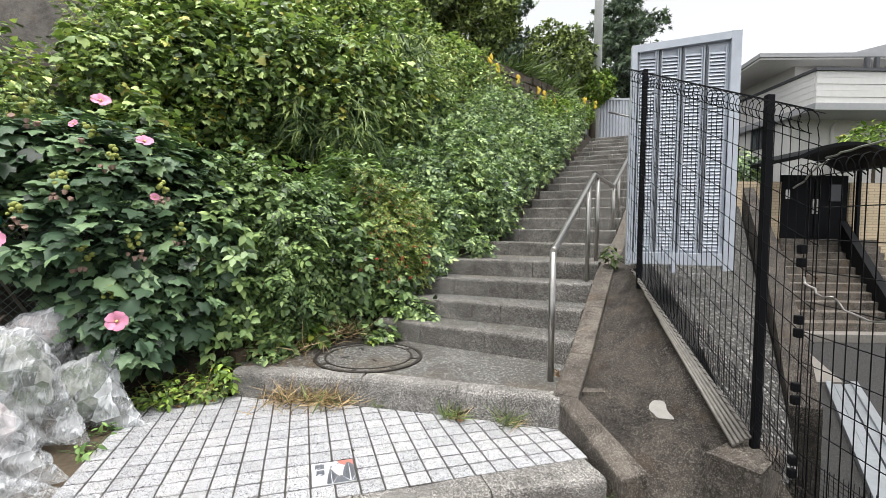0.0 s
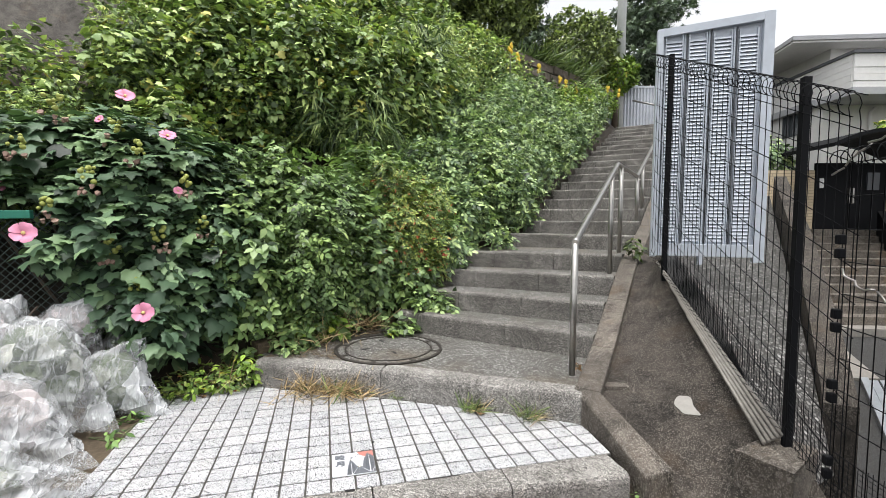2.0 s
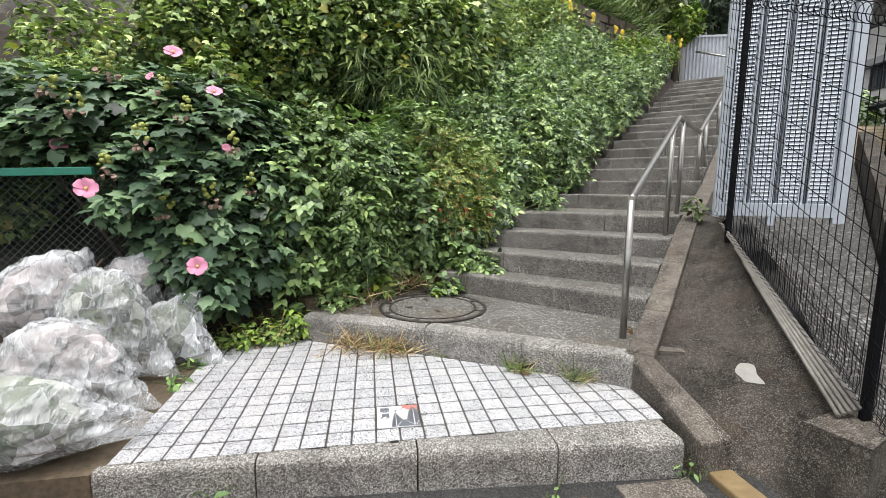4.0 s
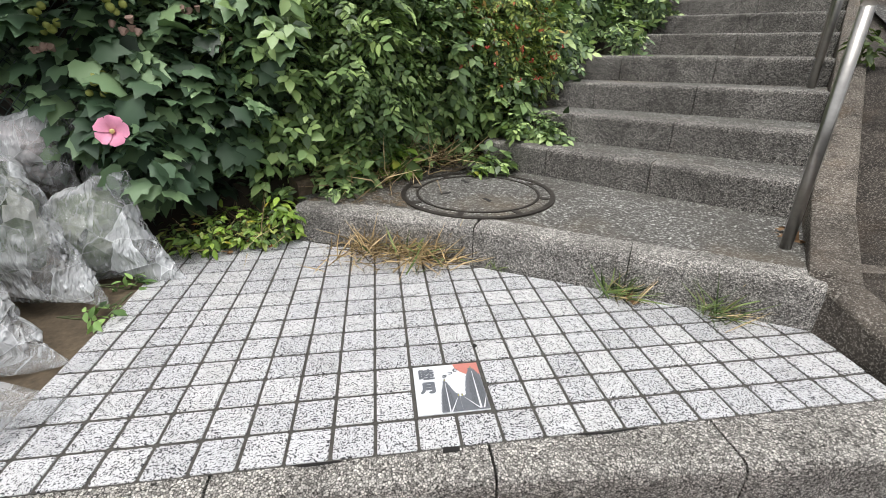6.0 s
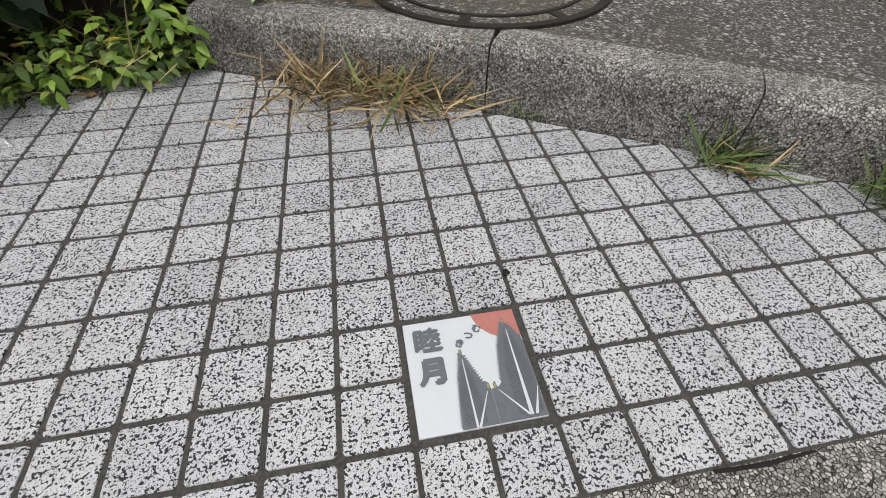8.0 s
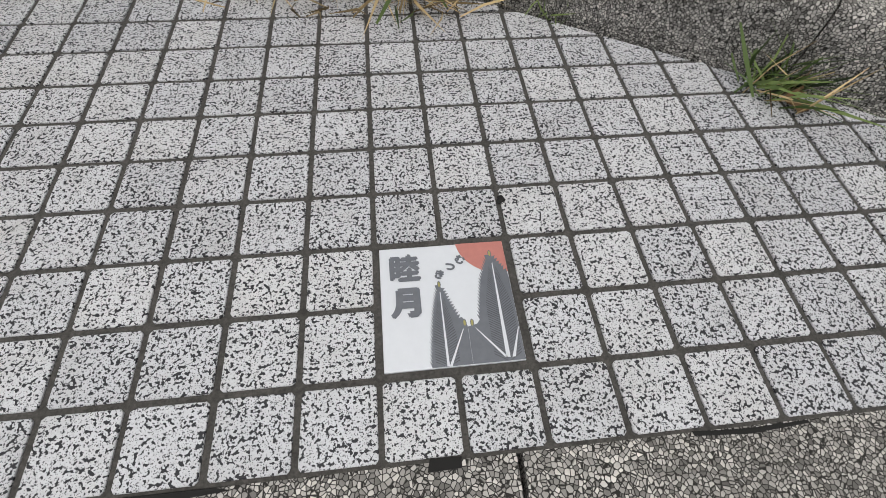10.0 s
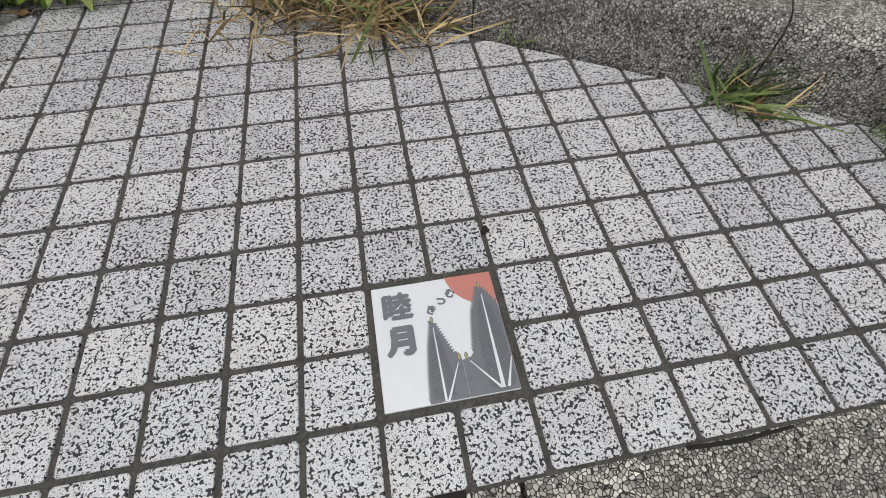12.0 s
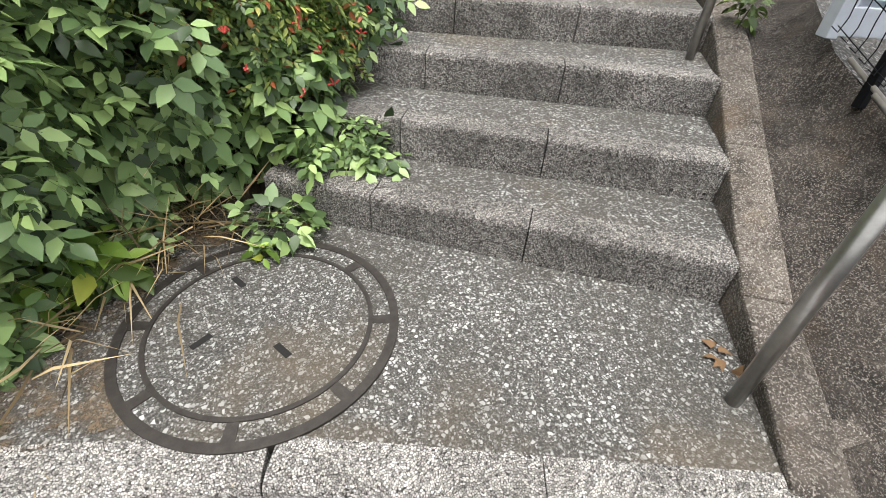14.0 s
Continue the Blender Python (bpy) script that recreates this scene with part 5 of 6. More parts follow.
lpart("roof", prism([(14.6, 15.9), (24, 15.6), (24, 22), (14.6, 22)], [7.19] * 4, [7.24, 9.6, 9.6, 7.24]), M_ROOF, house)
balc = lpart("balcony", box((12.5, 15.0, 5.0), (24.0, 16.5, 5.22)), M_ROOF, house, "grey balcony slab edge")
for k in range(5):
    lpart("siding_board", box((12.55, 15.06 - 0.012 * (k % 2), 5.22 + 0.21 * k), (24.0, 15.12, 5.42 + 0.21 * k)), M_SIDING, balc)
    lpart("siding_board", box((12.53, 15.12, 5.22 + 0.21 * k), (12.6, 20.5, 5.42 + 0.21 * k)), M_SIDING, balc)
lpart("rail", box((12.48, 15.0, 6.27), (24.0, 15.14, 6.36)), M_DARKGAP, balc)
lpart("rail", box((12.48, 15.14, 6.27), (12.62, 20.5, 6.36)), M_DARKGAP, balc)
lpart("slab_side", box((12.45, 16.5, 5.0), (12.7, 20.5, 5.22)), M_ROOF, balc)
for a, b, z0, z1 in ((13.5, 14.5, 5.2, 6.75), (14.7, 16.2, 5.2, 6.75)):
    w = lpart("window", box((a, 16.56, z0), (b, 16.64, z1)), M_WINDOW, house, "dark upper window")
    lpart("frame", box((a - 0.06, 16.53, z1), (b + 0.06, 16.60, z1 + 0.08)), M_SIDING, w)
    lpart("frame", box((b - 0.02, 16.53, z0), (b + 0.06, 16.60, z1)), M_SIDING, w)
w = lpart("window", box((12.66, 17.4, 4.2), (12.72, 18.3, 5.0)), M_WINDOW, house, "small barred side window")
for k in range(4):
    lpart("bar", box((12.62, 17.4 + 0.28 * k, 4.2), (12.66, 17.44 + 0.28 * k, 5.0)), M_DARKGAP, w)
lpart("downpipe", tube([(14.35, 16.33, 4.9), (14.2, 16.33, 4.75), (14.2, 16.33, 2.5)], 0.05, 8), M_SIDING, house)
lpart("vent_box", box((14.1, 15.0, 6.36), (14.22, 15.12, 6.72), None, 0.01), M_DARKGAP, house)
lpart("vent_box", box((14.42, 15.0, 6.36), (14.54, 15.12, 6.72), None, 0.01), M_DARKGAP, house)

for a, b in ((6.9, 9.18), (11.05, 18.0)):
    tagged(lpart("brick_wall", box((a, 12.4, -1.0), (b, 12.65, 2.56)), M_BRICK), "beige thin-brick garden wall", "garden wall", kind="structure")
gate = empty("entrance_gate", "black panelled double gate between brick walls", "gate")
lpart("leaf", box((9.22, 12.42, 0.95), (10.1, 12.5, 2.75), None, 0.01), M_BLACK, gate)
lpart("leaf", box((10.13, 12.42, 0.95), (11.02, 12.5, 2.75), None, 0.01), M_BLACK, gate)
lpart("handle", box((10.04, 12.38, 1.7), (10.08, 12.42, 2.1)), M_STEEL, gate)
lpart("handle", box((10.15, 12.38, 1.7), (10.19, 12.42, 2.1)), M_STEEL, gate)
lpart("plate", box((9.32, 12.4, 2.1), (9.42, 12.42, 2.35)), M_SIDING, gate, "white name plate with no text")
lpart("mailbox", box((10.5, 12.38, 2.05), (10.8, 12.42, 2.5)), M_INKDARK, gate)
can = empty("porch_canopy", "arched black canopy over the gate", "canopy")
cv, cf = [], []
for i in range(13):
    t = i / 12
    x, z = 8.55 + 2.7 * t, 2.75 + 0.55 * math.sin(math.pi * (0.12 + 0.8 * t))
    for y, dz in ((11.0, 0), (12.9, 0), (12.9, 0.09), (11.0, 0.09)):
        cv.append((x, y, z + dz))
for i in range(12):
    for k in range(4):
        cf.append((4 * i + k, 4 * i + (k + 1) % 4, 4 * i + 4 + (k + 1) % 4, 4 * i + 4 + k))
cf += [(3, 2, 1, 0), (48, 49, 50, 51)]
part("roof_sheet", mesh_of("roof_sheet", [LF @ Vector(p) for p in cv], cf), M_BLACK, can)
for x in (8.7, 11.1):
    lpart("post", box((x, 12.2, 0.9), (x + 0.08, 12.28, 2.95)), M_BLACK, can)
for nm, lab, L, D, z, r, h, mat, sd in (("garden_tree", "rounded yellow-green garden tree", 12.6, 13.4, 3.85, 0.85, 0.55, M_LIME, 800), ("garden_shrub", "dark green shrub beside the house", 8.3, 13.2, 2.9, 0.6, 0.6, M_NANDINA, 801), ("garden_shrub", "dark green shrub beside the house", 14.6, 13.6, 3.6, 0.9, 0.8, M_HEDGE, 802)):
    p = LF @ Vector((L, D, z))
    ob = empty(nm, lab, "tree" if "tree" in nm else "shrub")
    foliage("foliage", ob, sd, [(p.x, p.y, p.z, r, r, h), (p.x + 0.5 * r, p.y - 0.2, p.z - 0.15, 0.7 * r, 0.7 * r, 0.8 * h)], 150, 0.16, OVAL, mat, 0.3, 0.6, 0.5)
    part("trunk", tube([(p.x, p.y, -1.0), (p.x, p.y, p.z)], 0.07, 7, 0.04), M_BARK, ob)

# ---------- head of the stairs ----------
pole = empty("utility_pole", "tall pale concrete utility pole", "utility pole")
pp = LF @ Vector((4.97, 15.1, 3.0))
part("shaft", tube([(pp.x, pp.y, 2.5), (pp.x, pp.y, 16.0)], 0.15, 16, 0.12), M_POLE, pole)
part("cable", tube([(pp.x, pp.y, 10.6), (pp.x - 2.5, pp.y + 2, 11.6), (pp.x - 6, pp.y + 5, 13.2)], 0.012, 5), M_BLACK, pole)
hoard = empty("corrugated_fence", "pale grey corrugated sheet fence above the stairs", "fence")
for i in range(7):
    bm = bmesh.new()
    cols = []
    for k in range(25):
        x = 3.7 + 0.6 * i + 0.6 * k / 24
        off = 0.02 * (1 if (k // 2) % 2 else -1)
        cols.append([bm.verts.new((x, 15.0 + off + dy, z)) for dy, z in ((0, 4.0), (0, 5.5 - 0.012 * (x - 3.7)))])
    for a, b in zip(cols, cols[1:]):
        bm.faces.new((a[0], b[0], b[1], a[1]))
    lpart("sheet", bm, M_SHEET, hoard)
lpart("cap_rail", box((3.7, 14.97, 5.44), (7.9, 15.04, 5.5)), M_SHEET, hoard)
lpart("cap_rail", tube([(5.2, 14.6, 4.95), (6.0, 14.4, 4.72), (6.5, 14.2, 4.85)], 0.03, 6), M_STEEL, hoard, "steel rail before the fence")
tl = [S(11.3, -0.65), S(11.3, WALL_W + 0.6), S(17, 3.0), S(17, -3.0)]
tagged(part("upper_path", prism(tl, 2.5, top_of(22) - 0.02), M_TREAD), "concrete path at the head of the stairs", "path", kind="structure")

# stone wall along the top of the bank
swall = empty("stone_wall", "low wall of stacked brown field stones", "wall", kind="structure")
a, b = Vector((3.3, 7.3, 0)), Vector((8.0, 9.7, 0))
dv = (b - a).normalized()
nv = Vector((-dv.y, dv.x, 0))
rs_ = random.Random(12)
for row in range(4):
    x = rs_.uniform(0, 0.2)
    while x < (b - a).length:
        w = rs_.uniform(0.28, 0.6)
        m = Matrix.Translation(a + dv * (x + w / 2) + Vector((0, 0, 4.35 + 0.215 * row))) @ Matrix.Rotation(math.atan2(dv.y, dv.x), 4, "Z")
        bm = box((-w / 2 + 0.01, -0.12 + rs_.uniform(-0.03, 0.03), -0.1), (w / 2 - 0.01, 0.35, 0.1), None, 0.025)
        for v in bm.verts:
            v.co += Vector((rs_.uniform(-0.015, 0.015), rs_.uniform(-0.02, 0.02), rs_.uniform(-0.012, 0.012)))
        st = part("stone", bm, M_FIELDSTONE, swall)
        st.matrix_basis = m
        x += w
part("wall_core", box((-0.1, 0.0, 3.6), ((b - a).length, 0.3, 5.1), Matrix.Translation(a) @ Matrix.Rotation(math.atan2(dv.y, dv.x), 4, "Z")), M_SOIL, swall)

# sprayed rock face at the far side of the bank
rv_, rf_ = [], []
for j in range(14):
    for i in range(24):
        x, z = -9.0 + 7.2 * i / 23, 2.0 + 6.0 * j / 13
        rv_.append((x, 4.6 + 0.25 * (z - 2) + 0.4 * noise.noise((x * 0.8, z * 0.8, 3)), z))
rf_ = [(24 * j + i, 24 * j + i + 1, 24 * j + 25 + i, 24 * j + 24 + i) for j in range(13) for i in range(23)]
tagged(part("rock_face", smooth(mesh_of("rock_face", rv_, rf_)), M_ROCK), "grey sprayed-concrete rock face above the growth", "rock face", kind="structure")
tagged(part("drain_pipe_end", ring(0.02, 0.045, -0.05, 0.05, 16), M_SIDING), "white drain pipe end in the rock face", "pipe").matrix_world = pose(-2.05, 4.9, 4.55, 80, 0, 0)

# ---------- edge of the terrace by the rubbish ----------
tagged(part("side_strip", prism([(-4.5, -0.40), (-1.105, -0.36), (-1.065, -0.318), (-1.065, 1.05), (-0.9, 1.3), (-4.5, 1.4)], -0.3, -0.012), M_KERBWET), "brown wet concrete strip beside the tiles", "edging", kind="structure")
tagged(part("earth_corner", prism([(-1.06, 1.025), (-0.53, 1.10), (-0.46, 1.21), (-0.5, 1.5), (-1.2, 1.5)], -0.3, [0.0, 0.005, 0.05, 0.1, 0.05]), M_SOIL), "dark soil under the weeds", "soil", kind="structure")
EDG = [(-0.50, 1.26), (-0.1, 1.56), (0.40, 1.97), (0.56, 1.86)]
edge = empty("landing_edging", "low crumbling concrete edging round the landing", "edging", kind="structure")
for p, q in zip(EDG, EDG[1:]):
    part("edge_stone", nosing(p, q, 0.1, 0.0, LAND + 0.075, 0.03), M_KERBWET, edge)
rp_ = random.Random(9)
pave = empty("brick_paving", "worn red and ochre pavers at the kerb foot", "paving", kind="structure")
for row in range(3):
    x = -1.3 + 0.05 * row
    while x < 1.25:
        y = -0.55 - 0.105 * row - 0.06 * (x + 1.1) / 2.4
        bm = box((-0.098, -0.048, -0.06), (0.098, 0.048, 0.006), None, 0.005)
        if x < 0.95 or row > 0:
            part("paver", bm, M_BRICKRED if rp_.random() < 0.6 else M_BRICKYEL, pave).matrix_basis = pose(x, y - 0.02, -0.17 + rp_.uniform(-0.003, 0.003), 0, 0, -3.5 + rp_.uniform(-1, 1))
        else:
            bm.free()
        x += 0.205
part("paver", box((1.0, -0.66, -0.3), (1.34, -0.535, -0.155), None, 0.008), M_WALL, pave, "grey stone slab")
part("paver", box((1.44, -0.80, -0.3), (1.56, -0.53, -0.14), None, 0.01), M_BRICKYEL, pave, "ochre stone")
tagged(part("wall_chip", prism([(1.60, 0.10), (1.75, 0.06), (1.77, 0.12), (1.66, 0.17)], -0.1, 0.17), M_WALL), "small concrete stub against the wall", "stub")


# ---------- rubbish bags ----------
def bag(c, rad, seed, tips=(), inner=None, label="clear rubbish bag of garden waste"):
    """A slumped bag: a soft body, creased in facets, with corners of film pulled out to the tips."""
    ob = empty("rubbish_bag", label, "rubbish bag", "heap of rubbish bags", m=pose(c[0], c[1], 0))
    z = c[2]
    off = Vector((seed * 3.7, seed * 1.9, seed))
    tips = [Vector(t) - Vector(c) for t in tips]

    def body(q, fold):
        vd = noise.voronoi(q * 2.1 + off)[0]
        k = 1 + 0.16 * noise.noise(q * 1.3 + off) + fold * (0.16 * min(0.5, vd[1] - vd[0]) - 0.07)
        k += fold * 0.05 * (1 - abs(noise.noise(q * 3.5 + off))) ** 5
        return Vector((q.x * rad[0], q.y * rad[1], q.z * rad[2])) * k

    bm = bmesh.new()
    bmesh.ops.create_icosphere(bm, subdivisions=5, radius=1)
    for v in bm.verts:
        q = v.co.copy()
        p = body(q, 1.0)
        for tip in tips:
            t = max(0.0, q.dot(tip.normalized())) ** 7
            ripple = 1 + 0.22 * math.sin(9 * math.atan2(q.z, q.y) + seed) * (t - t * t) * 2
            p = p * (1 - 0.45 * t) * ripple + tip * t * 0.95 if t > 0.001 else p
        p.z = max(p.z, -z + 0.004)
        v.co = p + Vector((0, 0, z))
    for f in bm.faces:
        f.smooth = True
    part("film", bm, M_FILM, ob, "crumpled clear polythene")
    bm = bmesh.new()
    bmesh.ops.create_icosphere(bm, subdivisions=4, radius=1)
    for v in bm.verts:
        q = v.co.copy()
        p = body(q, 0.4) * (0.86 + 0.10 * noise.noise(q * 5 + off) + 0.05 * noise.noise(q * 13))
        v.co = Vector((p.x, p.y, max(z + p.z, 0.012)))
    part("contents", bm, inner or M_CLIP_GREEN, ob, "crushed rubbish and clippings")


PAPER = "clear rubbish bag of pinkish paper waste"
bag((-1.45, -0.21, 0.16), (0.32, 0.20, 0.19), 1, [(-1.03, -0.05, 0.015), (-1.55, -0.30, 0.28)])
bag((-1.53, 0.20, 0.23), (0.26, 0.19, 0.24), 2, [(-1.17, 0.16, 0.03)], M_CLIP_PAPER, "clear rubbish bag of paper and stems")
bag((-1.50, 0.58, 0.33), (0.23, 0.19, 0.31), 3, [(-1.19, 0.52, 0.10)])
bag((-1.25, 0.81, 0.18), (0.17, 0.15, 0.21), 4, [(-0.96, 0.72, 0.03), (-1.13, 0.82, 0.35)])
bag((-1.56, 1.02, 0.50), (0.17, 0.13, 0.15), 5, [(-1.36, 1.06, 0.66), (-1.42, 0.98, 0.34)], M_CLIP_PAPER, PAPER)
bag((-1.31, 1.14, 0.34), (0.12, 0.11, 0.12), 6)
bag((-1.84, 0.64, 0.44), (0.23, 0.20, 0.26), 7, [(-1.70, 0.55, 0.62)], M_CLIP_PAPER, PAPER)
bag((-1.97, 0.14, 0.24), (0.22, 0.20, 0.26), 8)
bag((-1.94, 1.02, 0.34), (0.20, 0.16, 0.24), 9, [(-1.82, 1.0, 0.60)])

# green chain-link fence behind the bags
chain = empty("chain_link_fence", "green chain-link fence behind the rubbish", "fence")
part("top_rail", box((-3.6, 1.06, 1.205), (-1.72, 1.10, 1.255), pose(0, 0, 0, 0, -1.5, 0), 0.004), M_GREENPAINT, chain)
bm = bmesh.new()
for k in range(40):
    x0 = -3.6 + 0.05 * k
    for sg in (-1, 1):
        xa = x0 if sg > 0 else x0 + 0.65
        add_tube(bm, [(xa, 1.08 + 0.003 * sg, 0.55), (xa + 0.65 * sg, 1.08 - 0.003 * sg, 1.2)], 0.0018, 4, caps=False)
part("mesh", bm, M_WIREDARK, chain, "dull dark green wire")
stump = empty("root_stump", "twisted grey-brown root stump behind the bags", "stump")
rr = random.Random(2)
for k in range(9):
    x, y, z = -1.72 - 0.05 * k, 0.98 + 0.03 * (k % 3), 0.28
    lean, pts = rr.uniform(-1, 1), []
    for i in range(8):
        pts.append((x, y, z))
        x += 0.035 * lean + 0.03 * math.sin(2.1 * i + k)
        y += 0.02 * math.cos(1.7 * i + 2 * k)
        z += rr.uniform(0.02, 0.07)
    part("root", tube(pts, rr.uniform(0.012, 0.024), 7, 0.006), M_BARKGREY, stump)

# fallen petals and dead leaves
for i, (x, y, z, mt, lab) in enumerate(((-0.68, 1.0, 0.008, M_PETAL, "fallen pink petal on the tiles"), (-0.78, 0.93, 0.008, M_DEAD, "dead brown leaf on the tiles"), (1.60, 0.42, 0.185, M_DEAD, "dead brown leaf on the landing"), (1.64, 0.45, 0.19, M_DEAD, "dead brown leaf on the landing"), (1.60, 0.36, 0.185, M_DEAD, "dead brown leaf on the landing"), (0.70, 1.62, 0.185, M_DEAD, "dead brown leaf on the landing"), (0.12, 0.73, 0.008, M_DEAD, "dead brown leaf by the kerb"), (0.86, 0.28, 0.008, M_DEAD, "dead brown leaf by the kerb"))):
    rs2 = np.random.RandomState(900 + i)
    n = 1 if mt is M_PETAL else 3
    me = leaf_mesh("fallen_leaf", np.array([[x, y, z]]) + rs2.normal(size=(n, 3)) * [0.012, 0.012, 0.002], rs2.normal(size=(n, 3)) * 0.35 + [0, 0, 1], rs2.normal(size=(n, 3)), np.full(n, 0.045), IVY, mt)
    tagged(part("fallen_leaf", me, None), lab, "leaf", "fallen leaves")


# broken mortar along the front edge of the tiles, and a scrap in a joint
for name, poly, lab, cat in (("joint_gap", [(-0.308, -0.322), (-0.249, -0.322), (-0.203, -0.322), (-0.182, -0.327), (-0.228, -0.33), (-0.28, -0.331)], "dark gap where the edge mortar broke away", "crack"), ("joint_gap", [(0.398, -0.321), (0.472, -0.325), (0.561, -0.323), (0.563, -0.327), (0.476, -0.332), (0.4, -0.327)], "dark gap where the edge mortar broke away", "crack")):
    tagged(part(name, mesh_of(name, [(x, y, 0.0022) for x, y in poly], [tuple(range(len(poly)))]), M_HOLE), lab, cat, kind="structure")
hx, hy = (0.073, -0.325)
tagged(part("joint_hole", prism([(hx - 0.022, hy - 0.008), (hx + 0.02, hy - 0.007), (hx + 0.022, hy + 0.006), (hx - 0.018, hy + 0.008)], -0.004, 0.0022), M_HOLE), "black hole where a mortar piece is missing", "hole", kind="structure")
rd = random.Random(31)
bm = bmesh.new()
for k in range(6):
    bmesh.ops.create_icosphere(bm, subdivisions=1, radius=rd.uniform(0.003, 0.006), matrix=Matrix.Translation((0.217 + rd.uniform(-0.006, 0.006), 0.085 + rd.uniform(-0.012, 0.012), 0.003)) @ Matrix.Diagonal((1, 1, 0.5, 1)))
tagged(part("dirt_scrap", bm, M_HOLE), "small black scrap of dirt in a tile joint", "dirt scrap")

# earth washed over the landing from the bank
dv_ = [(-0.46, 1.17), (-0.1, 1.02), (0.08, 1.0), (0.05, 1.28), (0.2, 1.55), (0.5, 1.68), (0.42, 1.93), (-0.1, 1.52)]
tagged(part("earth_film", mesh_of("earth_film", [(x, y, LAND + 0.0015) for x, y in dv_], [tuple(range(8))]), M_DIRT), "thin brown earth washed over the landing", "dirt", kind="structure")

# ---------- picture tile ----------
PT = 0.1074
PX0, PY0 = -0.004, 0.001
pic = empty("picture_tile", "white glazed tile painted with grey leaves and a red sun", "picture tile", m=pose(0.003, -0.2055, 0.002))
PS = 0.199
part("tile_body", box((0, 0, -0.03), (PS, PS, 0.0), None, 0.0015), M_GLAZE, pic)


def flat(poly, z, name, material, label=""):
    me = mesh_of(name, [(u * PS, v * PS, z) for u, v in poly], [tuple(range(len(poly)))])
    return part(name, me, material, pic, label)


sun_pts = [(0.945 + 0.335 * math.cos(a), 1.045 + 0.335 * math.sin(a)) for a in np.linspace(math.radians(187.5), math.radians(279), 20)]
flat([(0.997, 0.997)] + sun_pts, 0.0004, "red_sun", M_INKRED, "coral red sun disc")


def barbed(line, n):
    """A leaf edge cut into small slanting teeth."""
    out = []
    for (u0, v0), (u1, v1) in zip(line, line[1:]):
        m = max(2, int(n * math.hypot(u1 - u0, v1 - v0)))
        side = 1 if v1 > v0 else -1
        for k in range(m):
            t = k / m
            out.append((u0 + (u1 - u0) * t, v0 + (v1 - v0) * t))
            out.append((u0 + (u1 - u0) * (t + 0.15) - 0.020 * side, v0 + (v1 - v0) * (t + 0.15) + 0.022))
    return out


lf = barbed([(0.335, 0.004), (0.355, 0.2), (0.385, 0.42), (0.43, 0.615)], 40) + [(0.445, 0.64)] + barbed([(0.46, 0.615), (0.52, 0.45), (0.57, 0.335)], 40) + [(0.62, 0.29), (0.62, 0.004)]
flat([(min(u, 0.996), v) for u, v in lf], 0.0005, "small_leaf", M_INKGREY, "grey feathered leaf")
rf = [(0.621, 0.004), (0.621, 0.285), (0.69, 0.30)] + barbed([(0.715, 0.33), (0.745, 0.5), (0.775, 0.66), (0.85, 0.85)], 40) + [(0.875, 0.875)] + barbed([(0.89, 0.86), (0.95, 0.76), (0.975, 0.70)], 40) + [(0.996, 0.66), (0.996, 0.004)]
flat([(min(u, 0.996), v) for u, v in rf], 0.0006, "large_leaf", M_INKGREY, "grey feathered leaf")
for (u0, v0), (u1, v1), w in (((0.447, 0.58), (0.447, 0.006), 0.018), ((0.585, 0.27), (0.465, 0.006), 0.02), ((0.885, 0.80), (0.875, 0.03), 0.03), ((0.675, 0.27), (0.865, 0.03), 0.024), ((0.99, 0.25), (0.915, 0.03), 0.024)):
    flat([(u0 - 0.003, v0), (u1 - w / 2, v1), (u1 + w / 2, v1), (u0 + 0.003, v0)], 0.0009, "leaf_vein", M_GLAZE)
for u0, v0, w in ((0.445, 0.645, 0.014), (0.877, 0.885, 0.015), (0.60, 0.315, 0.015), (0.655, 0.31, 0.015)):
    flat([(u0 + w * math.cos(a), v0 + 2.2 * w * math.sin(a)) for a in np.linspace(0, 6.0, 12)], 0.0010, "bud_rim", M_INKGREY)
    flat([(u0 + 0.6 * w * math.cos(a), v0 + 1.6 * w * math.sin(a)) for a in np.linspace(0, 6.0, 12)], 0.0012, "bud", M_OCHRE, "ochre bud")
# darker barb strokes over the leaves
for cu, v0, v1, half, rise in ((0.447, 0.04, 0.55, 0.085, 0.04), (0.88, 0.06, 0.78, 0.10, 0.055)):
    bm = bmesh.new()
    v = v0
    while v < v1:
        h = half * min(1.0, (v1 + 0.12 - v) * 2.2)
        for sg in (-1, 1):
            a = [(cu + sg * 0.012, v - rise), (cu + sg * h, v), (cu + sg * h, v + 0.008), (cu + sg * 0.012, v - rise + 0.007)]
            a = [(min(max(p, 0.34), 0.992), max(q, 0.006)) for p, q in a]
            bm.faces.new([bm.verts.new((p * PS, q * PS, 0.0008)) for p, q in (a if sg > 0 else a[::-1])])
        v += 0.019
    part("leaf_shading", bm, M_INKDARK, pic)


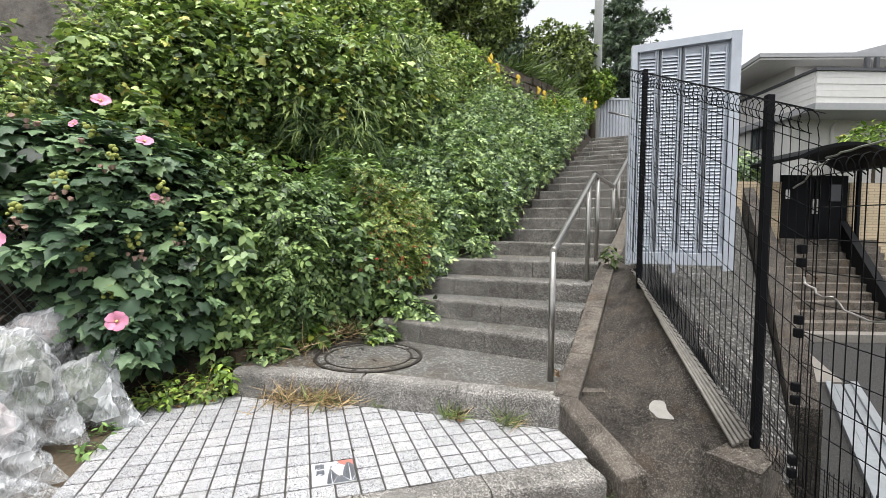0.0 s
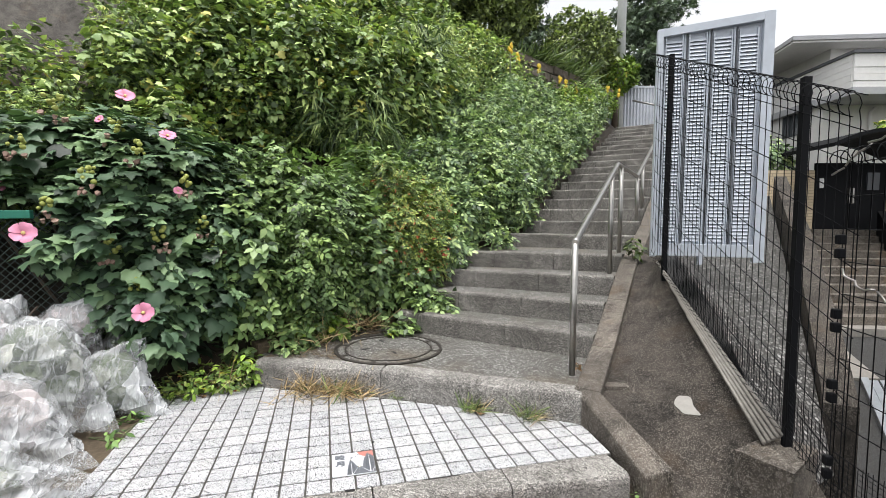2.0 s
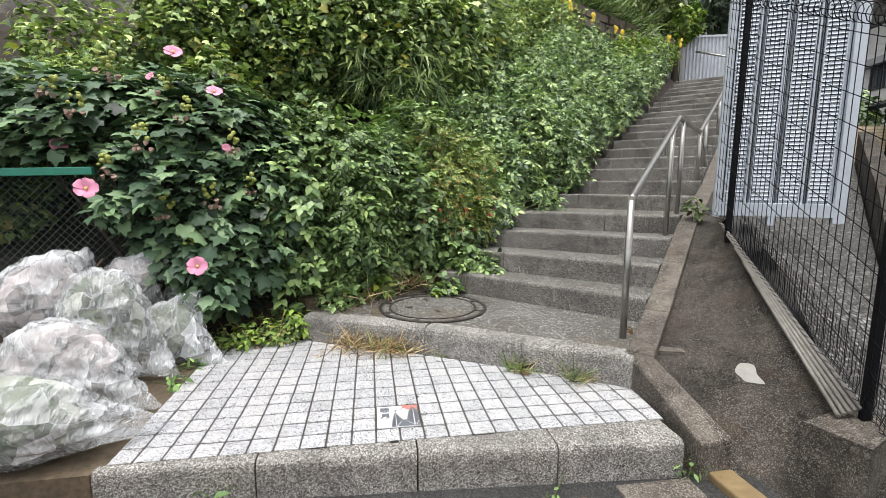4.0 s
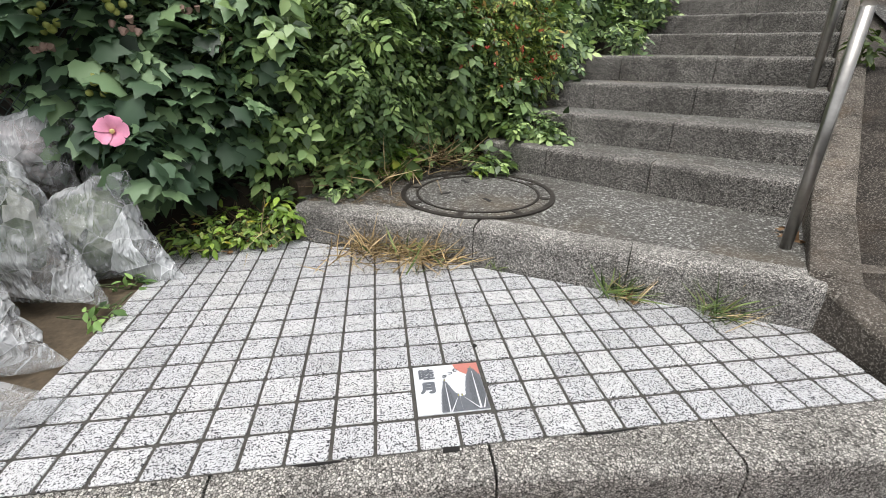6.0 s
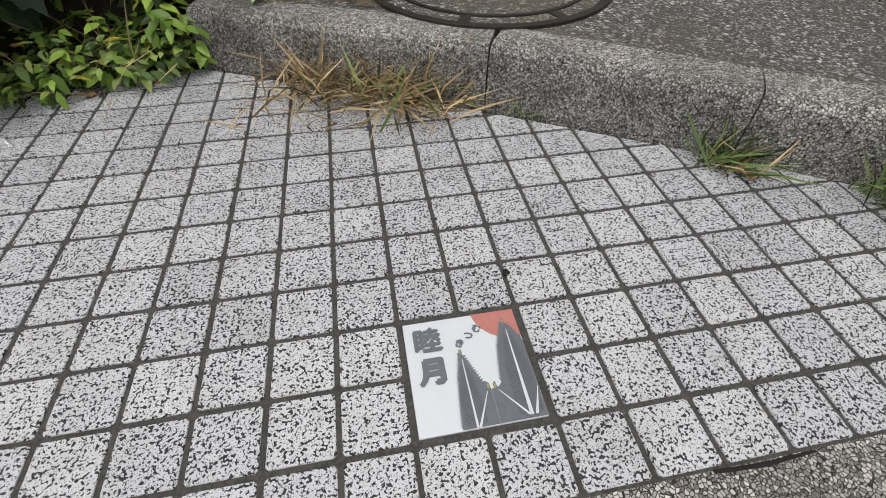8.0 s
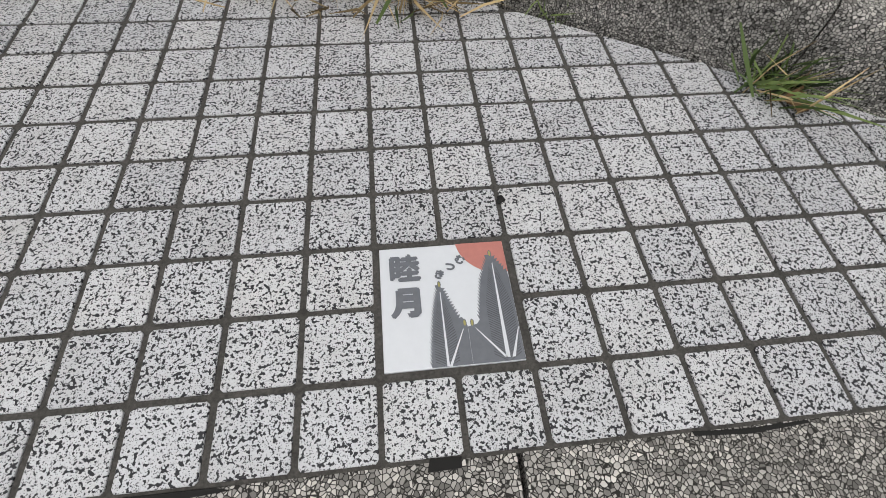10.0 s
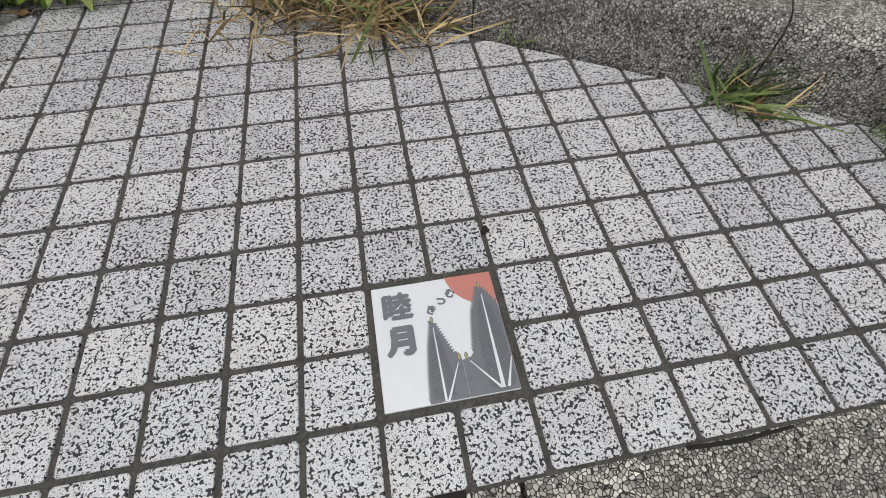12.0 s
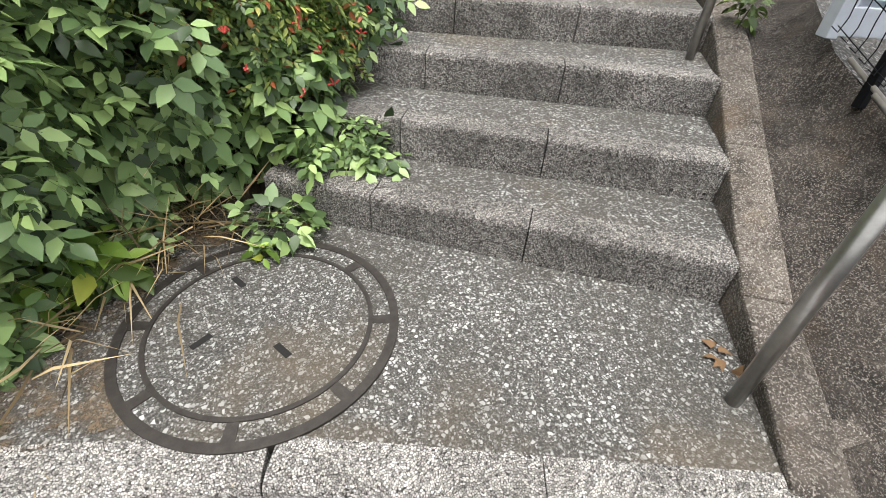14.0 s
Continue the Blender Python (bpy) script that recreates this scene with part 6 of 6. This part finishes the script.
def word(text, u, v, size, turn=0.0, bold=0.0):
    """Brush-like lettering: the built-in font, thickened by strokes laid close together."""
    cu = bpy.data.curves.new("lettering", "FONT")
    cu.body, cu.size, cu.align_x, cu.align_y = text, size * PS, "CENTER", "CENTER"
    ob = new("lettering", cu)
    bpy.context.view_layer.update()
    me = bpy.data.meshes.new_from_object(ob.evaluated_get(bpy.context.evaluated_depsgraph_get()))
    bpy.data.objects.remove(ob)
    co = [v_.co.copy() for v_ in me.vertices]
    fs_ = [tuple(p.vertices) for p in me.polygons]
    vs_, all_f = [], []
    for k, (dx, dy) in enumerate(((0, 0), (1, 0), (-1, 0), (0, 1), (0, -1), (0.7, 0.7), (-0.7, -0.7))):
        n0 = len(vs_)
        vs_ += [(p.x + dx * bold * PS, p.y + dy * bold * PS, 0.00002 * k) for p in co]
        all_f += [tuple(i + n0 for i in f) for f in fs_]
    ob = part("lettering", mesh_of("lettering", vs_, all_f), M_INKGREY, pic, "grey painted characters")
    ob.location, ob.rotation_euler = (u * PS, v * PS, 0.0013), (0, 0, radians(turn))


word("睦", 0.19, 0.79, 0.245, 0, 0.011)
word("月", 0.20, 0.50, 0.245, 0, 0.017)
word("む", 0.63, 0.845, 0.085, -25, 0.005)
word("つ", 0.545, 0.79, 0.085, -25, 0.005)
word("き", 0.455, 0.725, 0.085, -20, 0.005)

# ---------- floor tiles, one object each ----------


def clip_poly(poly, region):
    """The part of a polygon inside a convex region (corners counter-clockwise)."""
    out = list(poly)
    n = len(region)
    for i in range(n):
        ax, ay = region[i]
        bx, by = region[(i + 1) % n]
        src, out = out, []
        for j in range(len(src)):
            p, q = src[j], src[(j + 1) % len(src)]
            dp = (bx - ax) * (p[1] - ay) - (by - ay) * (p[0] - ax)
            dq = (bx - ax) * (q[1] - ay) - (by - ay) * (q[0] - ax)
            if dp >= 0:
                out.append(p)
            if (dp >= 0) != (dq >= 0):
                t = dp / (dp - dq)
                out.append((p[0] + t * (q[0] - p[0]), p[1] + t * (q[1] - p[1])))
        if not out:
            return []
    return out


def tile_mesh(poly):
    cx, cy = sum(p[0] for p in poly) / len(poly), sum(p[1] for p in poly) / len(poly)
    n = len(poly)
    vs = [(x, y, -0.02) for x, y in poly] + [(x, y, -0.0012) for x, y in poly]
    vs += [(x + (cx - x) * 0.022, y + (cy - y) * 0.022, 0.0) for x, y in poly]
    fs = [tuple(range(2 * n, 3 * n))]
    for a in (0, n):
        fs += [(a + i, a + (i + 1) % n, a + n + (i + 1) % n, a + n + i) for i in range(n)]
    return mesh_of("tile", vs, fs, M_TILE)


h, c = 0.0492, 0.0045
SQ = [(-h, -h + c), (-h + c, -h), (h - c, -h), (h, -h + c), (h, h - c), (h - c, h), (-h + c, h), (-h, h - c)]
whole = tile_mesh(SQ)
rt = random.Random(11)
for j in range(-3, 10):
    for i in range(-10, 14):
        if i in (0, 1) and j in (-1, -2):
            continue
        cx, cy = PX0 + (i + 0.5) * PT, PY0 + (j + 0.5) * PT
        sq = [(cx + x, cy + y) for x, y in SQ]
        cut = clip_poly(sq, TERR)
        if len(cut) < 3:
            continue
        area = 0.5 * abs(sum(p[0] * q[1] - q[0] * p[1] for p, q in zip(cut, cut[1:] + cut[:1])))
        if area < 0.0012:
            continue
        me = whole if area > 0.0095 else tile_mesh([(x - cx, y - cy) for x, y in cut])
        ob = new("tile", me)
        ob.parent = terrace
        ob.matrix_basis = pose(cx + rt.uniform(-0.0006, 0.0006), cy + rt.uniform(-0.0006, 0.0006), 0.0012 + rt.uniform(-0.0006, 0.0006), rt.uniform(-0.25, 0.25), rt.uniform(-0.25, 0.25), rt.uniform(-0.25, 0.25))
